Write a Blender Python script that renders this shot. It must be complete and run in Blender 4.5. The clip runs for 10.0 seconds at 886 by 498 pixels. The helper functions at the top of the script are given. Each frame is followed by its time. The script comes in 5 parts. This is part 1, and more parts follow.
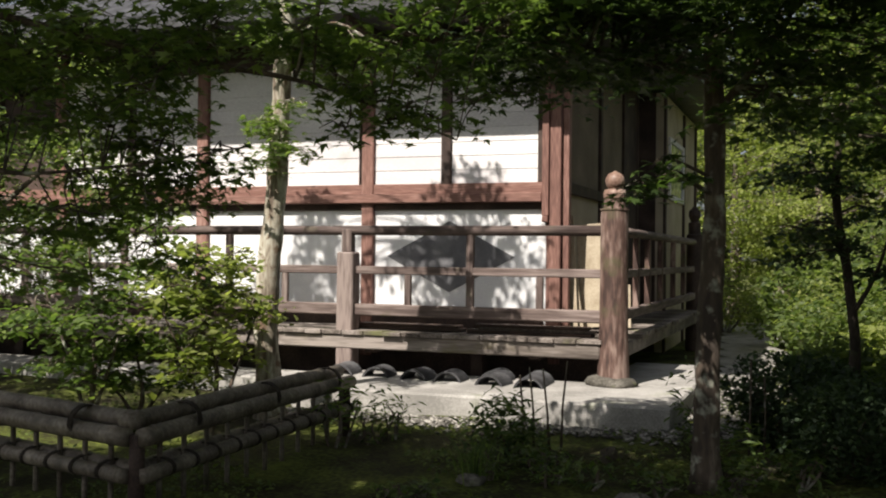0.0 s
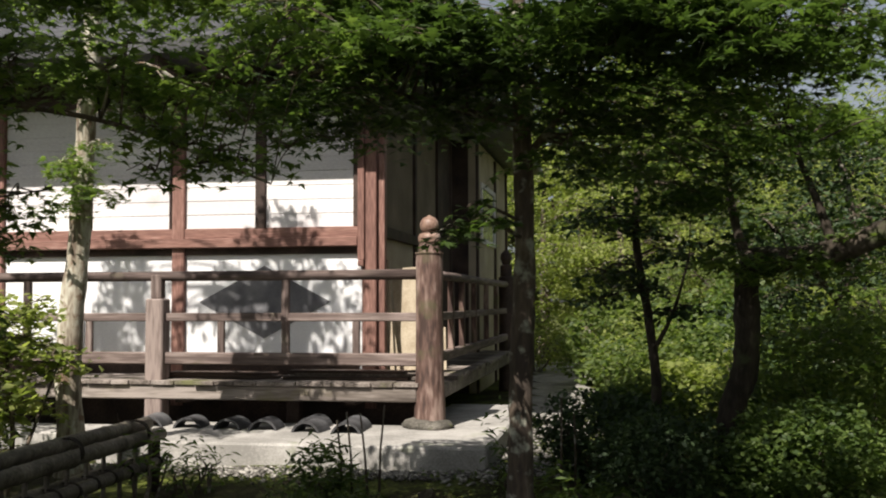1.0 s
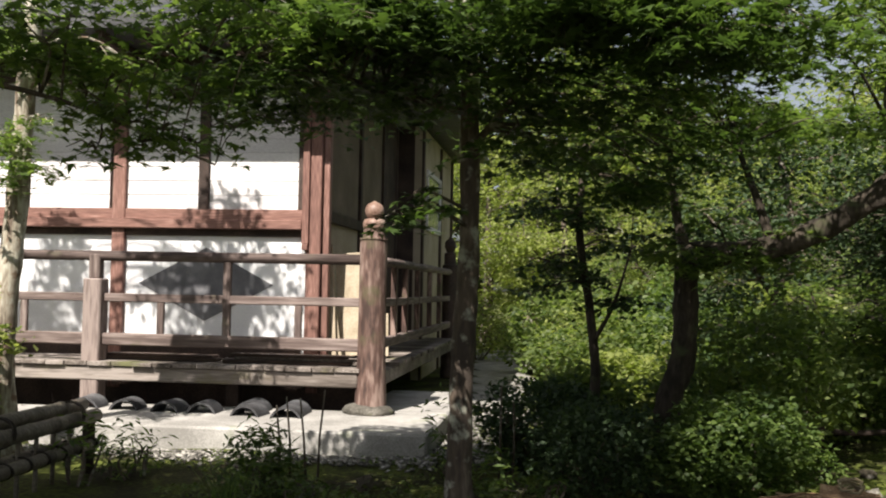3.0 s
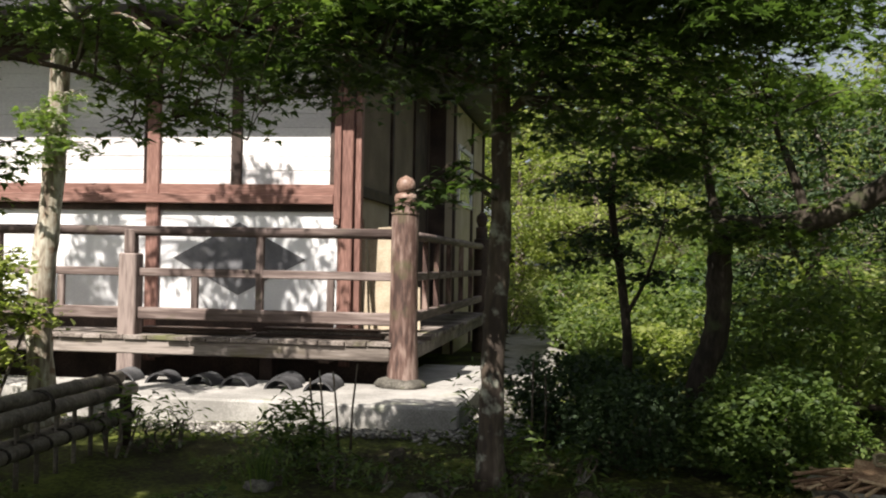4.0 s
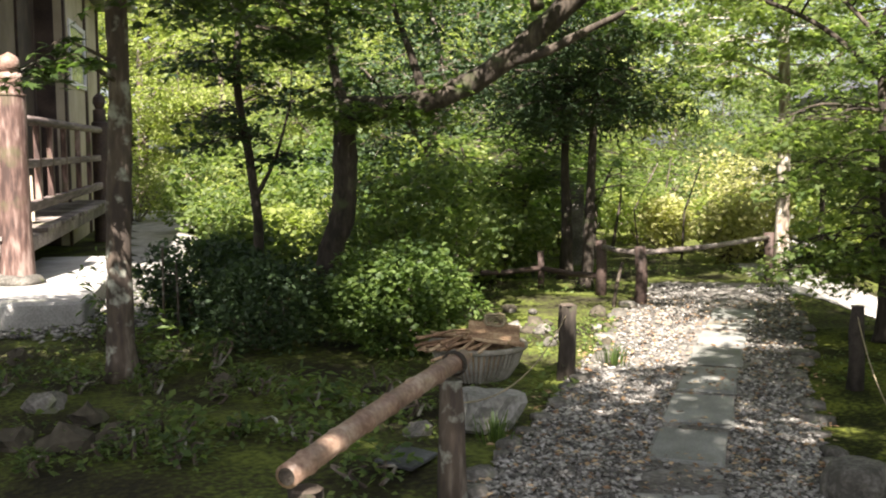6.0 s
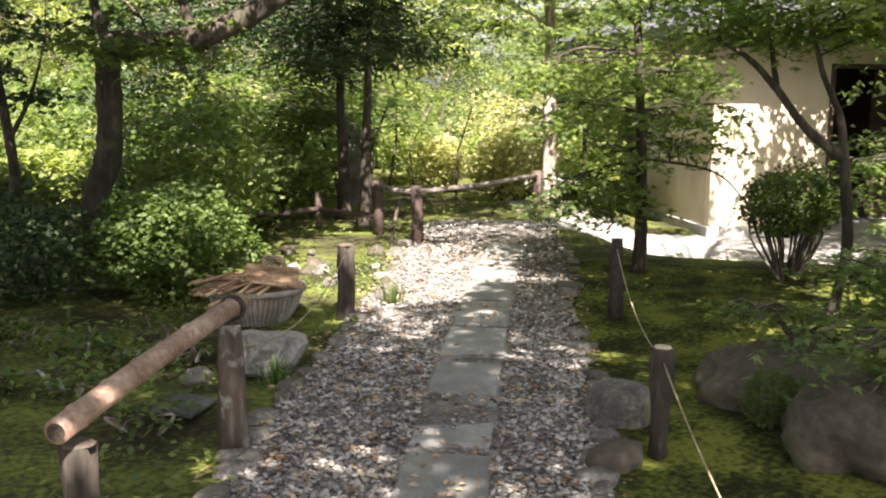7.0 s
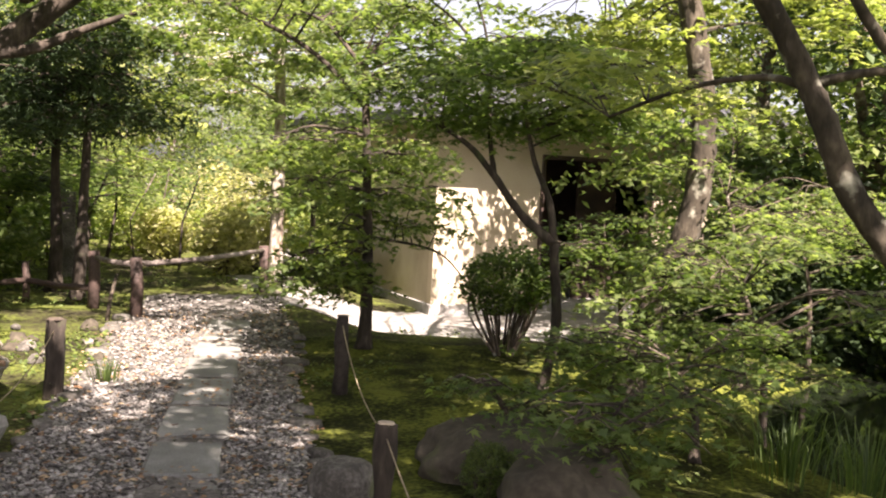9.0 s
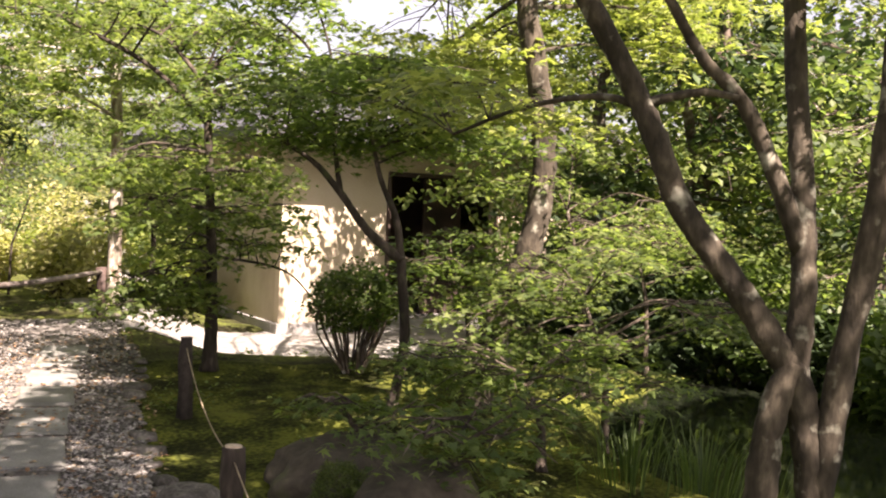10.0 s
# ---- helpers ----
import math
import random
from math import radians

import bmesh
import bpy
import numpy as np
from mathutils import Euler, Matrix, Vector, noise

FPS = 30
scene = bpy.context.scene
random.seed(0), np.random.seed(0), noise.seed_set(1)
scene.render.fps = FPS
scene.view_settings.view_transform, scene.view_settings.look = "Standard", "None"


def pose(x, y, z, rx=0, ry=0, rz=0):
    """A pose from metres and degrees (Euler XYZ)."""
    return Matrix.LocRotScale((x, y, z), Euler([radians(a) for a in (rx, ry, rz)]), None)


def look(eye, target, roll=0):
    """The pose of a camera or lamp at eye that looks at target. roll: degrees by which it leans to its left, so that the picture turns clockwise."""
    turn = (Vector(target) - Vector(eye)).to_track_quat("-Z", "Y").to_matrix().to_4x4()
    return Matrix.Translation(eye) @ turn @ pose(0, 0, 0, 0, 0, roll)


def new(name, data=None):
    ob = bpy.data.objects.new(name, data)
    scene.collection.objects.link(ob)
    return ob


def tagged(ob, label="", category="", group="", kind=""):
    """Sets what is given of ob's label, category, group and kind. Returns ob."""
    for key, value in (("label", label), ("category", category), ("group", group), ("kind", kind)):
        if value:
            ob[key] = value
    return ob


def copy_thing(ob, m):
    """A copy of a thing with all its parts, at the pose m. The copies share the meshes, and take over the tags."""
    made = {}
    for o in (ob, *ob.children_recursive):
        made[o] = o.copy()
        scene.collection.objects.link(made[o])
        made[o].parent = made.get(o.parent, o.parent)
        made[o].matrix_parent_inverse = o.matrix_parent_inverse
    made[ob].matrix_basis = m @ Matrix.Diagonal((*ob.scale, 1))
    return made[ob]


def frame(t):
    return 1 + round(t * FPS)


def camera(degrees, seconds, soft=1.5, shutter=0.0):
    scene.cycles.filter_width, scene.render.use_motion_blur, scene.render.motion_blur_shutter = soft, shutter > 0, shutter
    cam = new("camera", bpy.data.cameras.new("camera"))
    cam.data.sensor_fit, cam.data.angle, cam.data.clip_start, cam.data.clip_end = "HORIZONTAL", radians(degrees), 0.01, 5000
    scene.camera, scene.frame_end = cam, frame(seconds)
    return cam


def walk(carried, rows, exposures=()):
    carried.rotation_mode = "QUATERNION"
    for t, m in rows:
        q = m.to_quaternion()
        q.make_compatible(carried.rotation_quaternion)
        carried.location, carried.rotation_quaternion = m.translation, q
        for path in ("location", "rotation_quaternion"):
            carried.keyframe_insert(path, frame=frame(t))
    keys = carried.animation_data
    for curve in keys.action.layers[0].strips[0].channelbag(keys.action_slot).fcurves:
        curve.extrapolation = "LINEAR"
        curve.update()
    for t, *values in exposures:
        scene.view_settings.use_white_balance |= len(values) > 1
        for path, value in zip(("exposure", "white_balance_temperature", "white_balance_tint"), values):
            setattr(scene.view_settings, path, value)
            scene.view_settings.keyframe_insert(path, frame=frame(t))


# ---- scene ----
cam = camera(47.5, 10.0, soft=2.05)
EYE = 1.5
TURNS = [  # seconds, yaw, pitch, roll
    (0.0, -0.31, 0.43, -0.64), (0.5, -7.52, 1.39, -0.41), (1.0, -10.73, 2.98, 0.2), (1.5, -12.64, 3.39, -0.45),
    (2.0, -13.72, 2.6, -0.57), (2.2, -13.85, 1.95, -0.58), (3.3, -13.73, 2.4, -1.46), (3.5, -12.97, 2.33, -1.21),
    (4.0, -12.15, 0.77, -1.07), (4.5, -15.15, -0.78, -1.08), (5.0, -21.11, -1.54, -1.02), (5.5, -24.87, -2.49, -0.76),
    (6.0, -33.03, -5.76, 0.07), (6.2, -36.45, -6.82, 0.33), (7.3, -48.21, -8.56, -0.54), (7.5, -49.57, -7.9, -0.53),
    (8.0, -50.31, -8.18, -1.14), (8.5, -53.69, -6.41, -2.47), (8.7, -56.58, -5.42, -2.54), (9.0, -60.89, -4.3, -3.21),
    (9.5, -65.04, -2.42, -2.89), (10.0, -69.61, -2.88, -2.83)]
walk(cam, [(t, pose(0, 0, EYE, 90 + p, r, y)) for t, y, p, r in TURNS],
     exposures=[(0.0, 0.68, 6350, 11), (1.0, 0.74, 6350, 11), (2.0, 0.9, 6350, 11), (3.5, 1.1, 6300, 11), (4.5, 1.06, 6300, 12), (5.0, 1.5, 6300, 12), (5.5, 1.78, 6300, 13), (6.2, 2.45, 6350, 15), (7.3, 2.66, 6400, 21), (8.5, 2.54, 6550, 24), (9.2, 2.36, 6750, 26), (10.0, 2.34, 6900, 28)])

# ---- light ----
SUN_AZ, SUN_EL = 215.0, 50.0
world = bpy.data.worlds.new("sky_world")
scene.world = world
world.use_nodes = True
sky = world.node_tree.nodes.new("ShaderNodeTexSky")
sky.sky_type = 'NISHITA'
sky.sun_disc = False
sky.dust_density, sky.ozone_density = 2.5, 0.3
sky.sun_elevation, sky.sun_rotation = radians(SUN_EL), radians(SUN_AZ)
bg = world.node_tree.nodes["Background"]
bg.inputs["Strength"].default_value = 0.05
haze = world.node_tree.nodes.new("ShaderNodeHueSaturation")
haze.inputs["Saturation"].default_value = 0.4
world.node_tree.links.new(sky.outputs["Color"], haze.inputs["Color"])
world.node_tree.links.new(haze.outputs["Color"], bg.inputs["Color"])
sd = Vector((math.sin(radians(SUN_AZ)) * math.cos(radians(SUN_EL)), math.cos(radians(SUN_AZ)) * math.cos(radians(SUN_EL)), math.sin(radians(SUN_EL))))
sun_data = bpy.data.lights.new("sun", 'SUN')
sun_data.energy, sun_data.angle, sun_data.color = 5.0, radians(0.53), (1.0, 0.92, 0.8)
sun = new("sun", sun_data)
sun.matrix_world = look(sd * 60, (0, 0, 0))


# ---- materials ----
def nodes_of(name):
    m = bpy.data.materials.new(name)
    m.use_nodes = True
    return m, m.node_tree.nodes, m.node_tree.links, m.node_tree.nodes["Principled BSDF"]


def ramp(n, stops):
    r = n.new("ShaderNodeValToRGB")
    el = r.color_ramp.elements
    while len(el) < len(stops):
        el.new(0.5)
    for e, (p, c) in zip(el, stops):
        e.position, e.color = p, (*c, 1)
    return r


def surface(name, stops, scale=4.0, fine=40.0, rough=0.8, bump=0.3, metal=0.0, stretch=(1, 1, 1), stain=None, spec=0.4, island=0.0, bump_dist=0.02):
    """A mottled surface: broad patches and fine grain mixed into one ramp, with relief."""
    m, n, l, b = nodes_of(name)
    tc = n.new("ShaderNodeTexCoord")
    mp = n.new("ShaderNodeMapping")
    mp.inputs["Scale"].default_value = stretch
    l.new(tc.outputs["Object"], mp.inputs["Vector"])
    broad, grain = n.new("ShaderNodeTexNoise"), n.new("ShaderNodeTexNoise")
    broad.inputs["Scale"].default_value, broad.inputs["Detail"].default_value = scale, 5
    grain.inputs["Scale"].default_value, grain.inputs["Detail"].default_value = fine, 6
    for x in (broad, grain):
        l.new(mp.outputs["Vector"], x.inputs["Vector"])
    mix = n.new("ShaderNodeMix")
    mix.inputs["Factor"].default_value = 0.42
    l.new(broad.outputs["Fac"], mix.inputs["A"])
    l.new(grain.outputs["Fac"], mix.inputs["B"])
    con = n.new("ShaderNodeMath")
    con.operation = 'MULTIPLY_ADD'
    con.inputs[1].default_value, con.inputs[2].default_value = 1.9, -0.45
    l.new(mix.outputs["Result"], con.inputs[0])
    fac = con.outputs[0]
    if island:
        ge = n.new("ShaderNodeNewGeometry")
        ob = n.new("ShaderNodeObjectInfo")
        ad = n.new("ShaderNodeMath")
        ad.operation = 'ADD'
        l.new(ge.outputs["Random Per Island"], ad.inputs[0])
        l.new(ob.outputs["Random"], ad.inputs[1])
        fr = n.new("ShaderNodeMath")
        fr.operation = 'FRACT'
        l.new(ad.outputs[0], fr.inputs[0])
        ma = n.new("ShaderNodeMath")
        ma.operation = 'MULTIPLY_ADD'
        ma.inputs[1].default_value, ma.inputs[2].default_value = island, -island / 2
        l.new(fr.outputs[0], ma.inputs[0])
        ad2 = n.new("ShaderNodeMath")
        l.new(ma.outputs[0], ad2.inputs[0])
        l.new(fac, ad2.inputs[1])
        fac = ad2.outputs[0]
    r = ramp(n, stops)
    l.new(fac, r.inputs["Fac"])
    col = r.outputs["Color"]
    if stain:
        st = n.new("ShaderNodeTexNoise")
        st.inputs["Scale"].default_value, st.inputs["Detail"].default_value = stain[1], 7
        l.new(tc.outputs["Object"], st.inputs["Vector"])
        sr = ramp(n, [(stain[2], (0, 0, 0)), (stain[2] + 0.12, (1, 1, 1))])
        l.new(st.outputs["Fac"], sr.inputs["Fac"])
        mc = n.new("ShaderNodeMix")
        mc.data_type = 'RGBA'
        l.new(sr.outputs["Color"], mc.inputs["Factor"])
        l.new(col, mc.inputs["A"])
        mc.inputs["B"].default_value = (*stain[0], 1)
        col = mc.outputs["Result"]
    l.new(col, b.inputs["Base Color"])
    b.inputs["Roughness"].default_value, b.inputs["Metallic"].default_value = rough, metal
    b.inputs["Specular IOR Level"].default_value = spec
    bp = n.new("ShaderNodeBump")
    bp.inputs["Strength"].default_value, bp.inputs["Distance"].default_value = bump, bump_dist
    l.new(mix.outputs["Result"], bp.inputs["Height"])
    l.new(bp.outputs["Normal"], b.inputs["Normal"])
    return m


def leaf_material(name, dark, mid, light, glow=0.45, rough=0.5):
    """Thin leaves: gloss and colour in front, light passing through; each leaf a little different."""
    m, n, l, b = nodes_of(name)
    ge = n.new("ShaderNodeNewGeometry")
    tc = n.new("ShaderNodeTexCoord")
    ns = n.new("ShaderNodeTexNoise")
    ns.inputs["Scale"].default_value = 1.3
    l.new(tc.outputs["Object"], ns.inputs["Vector"])
    mx = n.new("ShaderNodeMix")
    mx.inputs["Factor"].default_value = 0.5
    l.new(ge.outputs["Random Per Island"], mx.inputs["A"])
    l.new(ns.outputs["Fac"], mx.inputs["B"])
    r = ramp(n, [(0.22, dark), (0.5, mid), (0.8, light)])
    l.new(mx.outputs["Result"], r.inputs["Fac"])
    l.new(r.outputs["Color"], b.inputs["Base Color"])
    b.inputs["Roughness"].default_value = rough
    b.inputs["Specular IOR Level"].default_value = 0.35
    tr = n.new("ShaderNodeBsdfTranslucent")
    br = n.new("ShaderNodeMix")
    br.data_type, br.blend_type = 'RGBA', 'MULTIPLY'
    br.inputs["Factor"].default_value = 1.0
    l.new(r.outputs["Color"], br.inputs["A"])
    br.inputs["B"].default_value = (1.7, 1.85, 1.0, 1)
    l.new(br.outputs["Result"], tr.inputs["Color"])
    ms = n.new("ShaderNodeMixShader")
    ms.inputs["Fac"].default_value = glow
    l.new(b.outputs["BSDF"], ms.inputs[1])
    l.new(tr.outputs["BSDF"], ms.inputs[2])
    l.new(ms.outputs["Shader"], n["Material Output"].inputs["Surface"])
    return m


GRAIN_X, GRAIN_Y, GRAIN_Z = (0.09, 1, 1), (1, 0.09, 1), (1, 1, 0.12)
M_WOOD_GREY = surface("weathered_grey_wood", [(0.3, (0.07, 0.056, 0.047)), (0.52, (0.16, 0.135, 0.118)), (0.75, (0.3, 0.26, 0.235))], 3, 40, 0.82, 0.5, stretch=(1, 1, 1), stain=((0.13, 0.13, 0.06), 2.2, 0.6), island=0.25)
M_WOOD_GREY_X = surface("weathered_grey_edge_wood", [(0.3, (0.07, 0.056, 0.047)), (0.52, (0.16, 0.135, 0.118)), (0.75, (0.3, 0.26, 0.235))], 3, 40, 0.82, 0.5, stretch=GRAIN_X, stain=((0.17, 0.15, 0.06), 1.6, 0.58), island=0.25)
M_WOOD_RED = surface("red_brown_stained_wood", [(0.3, (0.12, 0.058, 0.047)), (0.55, (0.23, 0.12, 0.095)), (0.75, (0.36, 0.225, 0.19))], 2.5, 60, 0.7, 0.3, stretch=GRAIN_Z)
M_WOOD_RED_X = surface("red_brown_beam_wood", [(0.3, (0.12, 0.058, 0.047)), (0.55, (0.23, 0.12, 0.095)), (0.75, (0.36, 0.225, 0.19))], 2.5, 60, 0.7, 0.3, stretch=GRAIN_X)
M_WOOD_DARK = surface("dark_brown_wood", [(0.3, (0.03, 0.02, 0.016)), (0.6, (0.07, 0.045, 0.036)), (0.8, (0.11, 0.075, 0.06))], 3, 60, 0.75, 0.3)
M_POST = surface("weathered_post_wood", [(0.32, (0.045, 0.026, 0.021)), (0.5, (0.115, 0.068, 0.055)), (0.7, (0.27, 0.195, 0.165))], 5, 26, 0.75, 0.7, stretch=(1, 1, 0.22), stain=((0.08, 0.08, 0.035), 2.4, 0.56))
M_RAIL = surface("weathered_rail_wood", [(0.3, (0.05, 0.034, 0.03)), (0.52, (0.125, 0.092, 0.082)), (0.75, (0.27, 0.215, 0.195))], 3, 30, 0.8, 0.4, stretch=GRAIN_X, stain=((0.1, 0.092, 0.055), 2.2, 0.62), island=0.2)
M_RAIL_Y = surface("weathered_side_rail_wood", [(0.3, (0.05, 0.034, 0.03)), (0.52, (0.125, 0.092, 0.082)), (0.75, (0.27, 0.215, 0.195))], 3, 30, 0.8, 0.4, stretch=GRAIN_Y, stain=((0.1, 0.092, 0.055), 2.2, 0.62), island=0.2)
M_RAIL_Z = surface("weathered_baluster_wood", [(0.3, (0.05, 0.034, 0.03)), (0.52, (0.125, 0.092, 0.082)), (0.75, (0.27, 0.215, 0.195))], 3, 30, 0.8, 0.4, stretch=GRAIN_Z, stain=((0.1, 0.092, 0.055), 2.2, 0.62), island=0.2)
M_FINIAL = surface("brown_turned_wood", [(0.3, (0.14, 0.08, 0.06)), (0.6, (0.26, 0.17, 0.13)), (0.8, (0.4, 0.3, 0.25))], 4, 40, 0.5, 0.2)
M_PLASTER = surface("white_plaster", [(0.3, (0.72, 0.72, 0.74)), (0.55, (0.81, 0.81, 0.82)), (0.8, (0.86, 0.855, 0.85))], 1.6, 60, 0.9, 0.12, stain=((0.5, 0.49, 0.47), 1.1, 0.66))
M_BOARD = surface("white_painted_boards", [(0.3, (0.6, 0.57, 0.58)), (0.55, (0.74, 0.71, 0.71)), (0.8, (0.82, 0.8, 0.79))], 2.0, 70, 0.75, 0.25, stretch=(0.3, 0.3, 1), stain=((0.45, 0.42, 0.4), 1.4, 0.68), island=0.2)
M_DIAMOND = surface("grey_slate_plate", [(0.3, (0.11, 0.11, 0.12)), (0.7, (0.19, 0.19, 0.2))], 5, 90, 0.8, 0.2)
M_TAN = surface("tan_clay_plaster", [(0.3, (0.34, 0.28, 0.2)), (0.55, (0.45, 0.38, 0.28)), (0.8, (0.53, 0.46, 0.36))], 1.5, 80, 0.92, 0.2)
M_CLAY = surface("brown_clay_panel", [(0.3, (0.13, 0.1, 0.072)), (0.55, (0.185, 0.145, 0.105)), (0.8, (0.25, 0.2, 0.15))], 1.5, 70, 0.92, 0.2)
M_MOSS = surface("deep_green_moss", [(0.36, (0.016, 0.018, 0.005)), (0.5, (0.046, 0.055, 0.011)), (0.66, (0.115, 0.128, 0.022))], 2.6, 34, 1.0, 1.0, stain=((0.13, 0.14, 0.022), 1.6, 0.62), bump_dist=0.035, spec=0.1)
M_CREAM = surface("cream_plaster", [(0.3, (0.42, 0.35, 0.25)), (0.55, (0.51, 0.43, 0.32)), (0.8, (0.57, 0.5, 0.39))], 1.3, 70, 0.92, 0.15, stain=((0.36, 0.3, 0.21), 0.9, 0.66))
M_CONCRETE = surface("old_concrete", [(0.3, (0.23, 0.22, 0.205)), (0.55, (0.34, 0.325, 0.305)), (0.8, (0.45, 0.43, 0.41))], 2.5, 60, 0.9, 0.35, stain=((0.2, 0.22, 0.13), 2.3, 0.63))
M_TILE = surface("grey_roof_tile", [(0.3, (0.035, 0.035, 0.037)), (0.6, (0.075, 0.075, 0.08)), (0.8, (0.14, 0.14, 0.145))], 4, 60, 0.5, 0.2, island=0.2)
M_STONE = surface("grey_garden_stone", [(0.3, (0.06, 0.055, 0.045)), (0.55, (0.14, 0.128, 0.11)), (0.8, (0.27, 0.25, 0.22))], 5, 50, 0.88, 0.7, stain=((0.12, 0.14, 0.05), 3.5, 0.58), island=0.2)
M_STONE_PALE = surface("pale_grey_stone", [(0.3, (0.13, 0.125, 0.11)), (0.55, (0.24, 0.23, 0.205)), (0.8, (0.37, 0.355, 0.325))], 4, 40, 0.9, 0.6, stain=((0.14, 0.14, 0.075), 4, 0.62))
M_BOULDER = surface("brown_grey_boulder", [(0.3, (0.04, 0.033, 0.022)), (0.55, (0.072, 0.06, 0.042)), (0.8, (0.115, 0.098, 0.07))], 2.2, 24, 0.92, 0.45, stain=((0.07, 0.085, 0.025), 2.2, 0.58))
M_PAVER = surface("granite_paver", [(0.3, (0.13, 0.13, 0.115)), (0.55, (0.2, 0.2, 0.18)), (0.8, (0.28, 0.278, 0.255))], 3.5, 120, 0.85, 0.35, stain=((0.15, 0.145, 0.115), 4, 0.6), island=0.2)
M_GRAVEL = surface("brown_gravel_bed", [(0.3, (0.075, 0.067, 0.057)), (0.5, (0.145, 0.132, 0.116)), (0.75, (0.25, 0.232, 0.21))], 4, 45, 0.95, 1.0, bump_dist=0.03)
M_PEBBLE = surface("pebbles", [(0.2, (0.06, 0.055, 0.048)), (0.5, (0.165, 0.154, 0.137)), (0.8, (0.36, 0.34, 0.31))], 6, 40, 0.9, 0.4, island=0.7)
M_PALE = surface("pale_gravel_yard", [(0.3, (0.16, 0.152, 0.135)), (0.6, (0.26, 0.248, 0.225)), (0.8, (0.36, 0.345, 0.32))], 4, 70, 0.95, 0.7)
M_BARK = surface("brown_bark", [(0.3, (0.05, 0.038, 0.03)), (0.55, (0.09, 0.068, 0.05)), (0.78, (0.19, 0.155, 0.12))], 5, 32, 0.92, 0.9, stretch=(1, 1, 0.25), stain=((0.34, 0.34, 0.28), 9, 0.55))
M_BARK_DARK = surface("dark_mossy_bark", [(0.3, (0.018, 0.014, 0.01)), (0.55, (0.045, 0.035, 0.026)), (0.78, (0.1, 0.08, 0.062))], 6, 34, 0.95, 1.0, stretch=(1, 1, 0.3), stain=((0.06, 0.07, 0.03), 5, 0.58))
M_BARK_LICHEN = surface("dark_lichened_bark", [(0.3, (0.02, 0.016, 0.01)), (0.55, (0.048, 0.039, 0.026)), (0.78, (0.1, 0.083, 0.058))], 6, 34, 0.95, 1.0, stretch=(1, 1, 0.45), stain=((0.25, 0.245, 0.19), 9, 0.59))
M_BARK_PALE = surface("pale_lichened_bark", [(0.33, (0.13, 0.1, 0.075)), (0.48, (0.32, 0.28, 0.22)), (0.68, (0.52, 0.5, 0.42))], 6, 30, 0.92, 0.9, stretch=(1, 1, 0.22), stain=((0.17, 0.115, 0.075), 11, 0.54))
M_BARK_MAPLE = surface("maple_bark", [(0.32, (0.02, 0.015, 0.01)), (0.53, (0.056, 0.043, 0.03)), (0.72, (0.13, 0.107, 0.076))], 7, 40, 0.88, 1.0, stretch=(1, 1, 0.35), stain=((0.2, 0.185, 0.14), 15, 0.6))
M_BAMBOO = surface("aged_bamboo", [(0.3, (0.075, 0.06, 0.045)), (0.55, (0.16, 0.135, 0.105)), (0.8, (0.27, 0.235, 0.19))], 4, 40, 0.55, 0.3, stain=((0.05, 0.045, 0.03), 5, 0.57))
M_BAMBOO_RED = surface("brown_bamboo", [(0.3, (0.15, 0.09, 0.062)), (0.55, (0.26, 0.175, 0.125)), (0.8, (0.4, 0.31, 0.235))], 5, 50, 0.45, 0.2, stain=((0.17, 0.105, 0.075), 2.5, 0.6))
M_ROPE = surface("dark_palm_rope", [(0.3, (0.02, 0.015, 0.012)), (0.7, (0.05, 0.04, 0.03))], 20, 160, 0.95, 0.6)
M_TWINE = surface("straw_rope", [(0.3, (0.18, 0.145, 0.085)), (0.7, (0.34, 0.28, 0.18))], 20, 160, 0.95, 0.6)
M_SOIL = surface("moss_and_soil", [(0.3, (0.02, 0.017, 0.01)), (0.47, (0.042, 0.042, 0.015)), (0.56, (0.066, 0.08, 0.017)), (0.72, (0.12, 0.14, 0.028))], 1.4, 28, 1.0, 0.9, stain=((0.05, 0.042, 0.024), 1.0, 0.64), bump_dist=0.04, spec=0.15)
M_WATER = surface("dark_pond_water", [(0.3, (0.008, 0.011, 0.006)), (0.7, (0.014, 0.018, 0.01))], 1.2, 5, 0.06, 0.12, spec=0.5)
M_GLASS = surface("dull_window_glass", [(0.3, (0.2, 0.22, 0.22)), (0.7, (0.28, 0.3, 0.3))], 3, 30, 0.15, 0.02)
M_BASKET = surface("pale_basket_cane", [(0.3, (0.2, 0.18, 0.145)), (0.7, (0.36, 0.335, 0.28))], 6, 60, 0.7, 0.3, island=0.3)
M_STICK = surface("dry_brown_sticks", [(0.25, (0.14, 0.08, 0.045)), (0.55, (0.3, 0.19, 0.11)), (0.8, (0.45, 0.33, 0.2))], 6, 60, 0.85, 0.4, island=0.5)
M_CUT = surface("fresh_cut_wood", [(0.3, (0.33, 0.27, 0.19)), (0.7, (0.47, 0.4, 0.3))], 6, 60, 0.8, 0.3)
M_LITTER = surface("fallen_leaves", [(0.25, (0.13, 0.07, 0.035)), (0.5, (0.24, 0.15, 0.08)), (0.8, (0.4, 0.3, 0.18))], 6, 30, 0.9, 0.2, island=0.6)
L_MAPLE = leaf_material("maple_leaf", (0.055, 0.089, 0.027), (0.1, 0.147, 0.04), (0.178, 0.228, 0.066), 0.5)
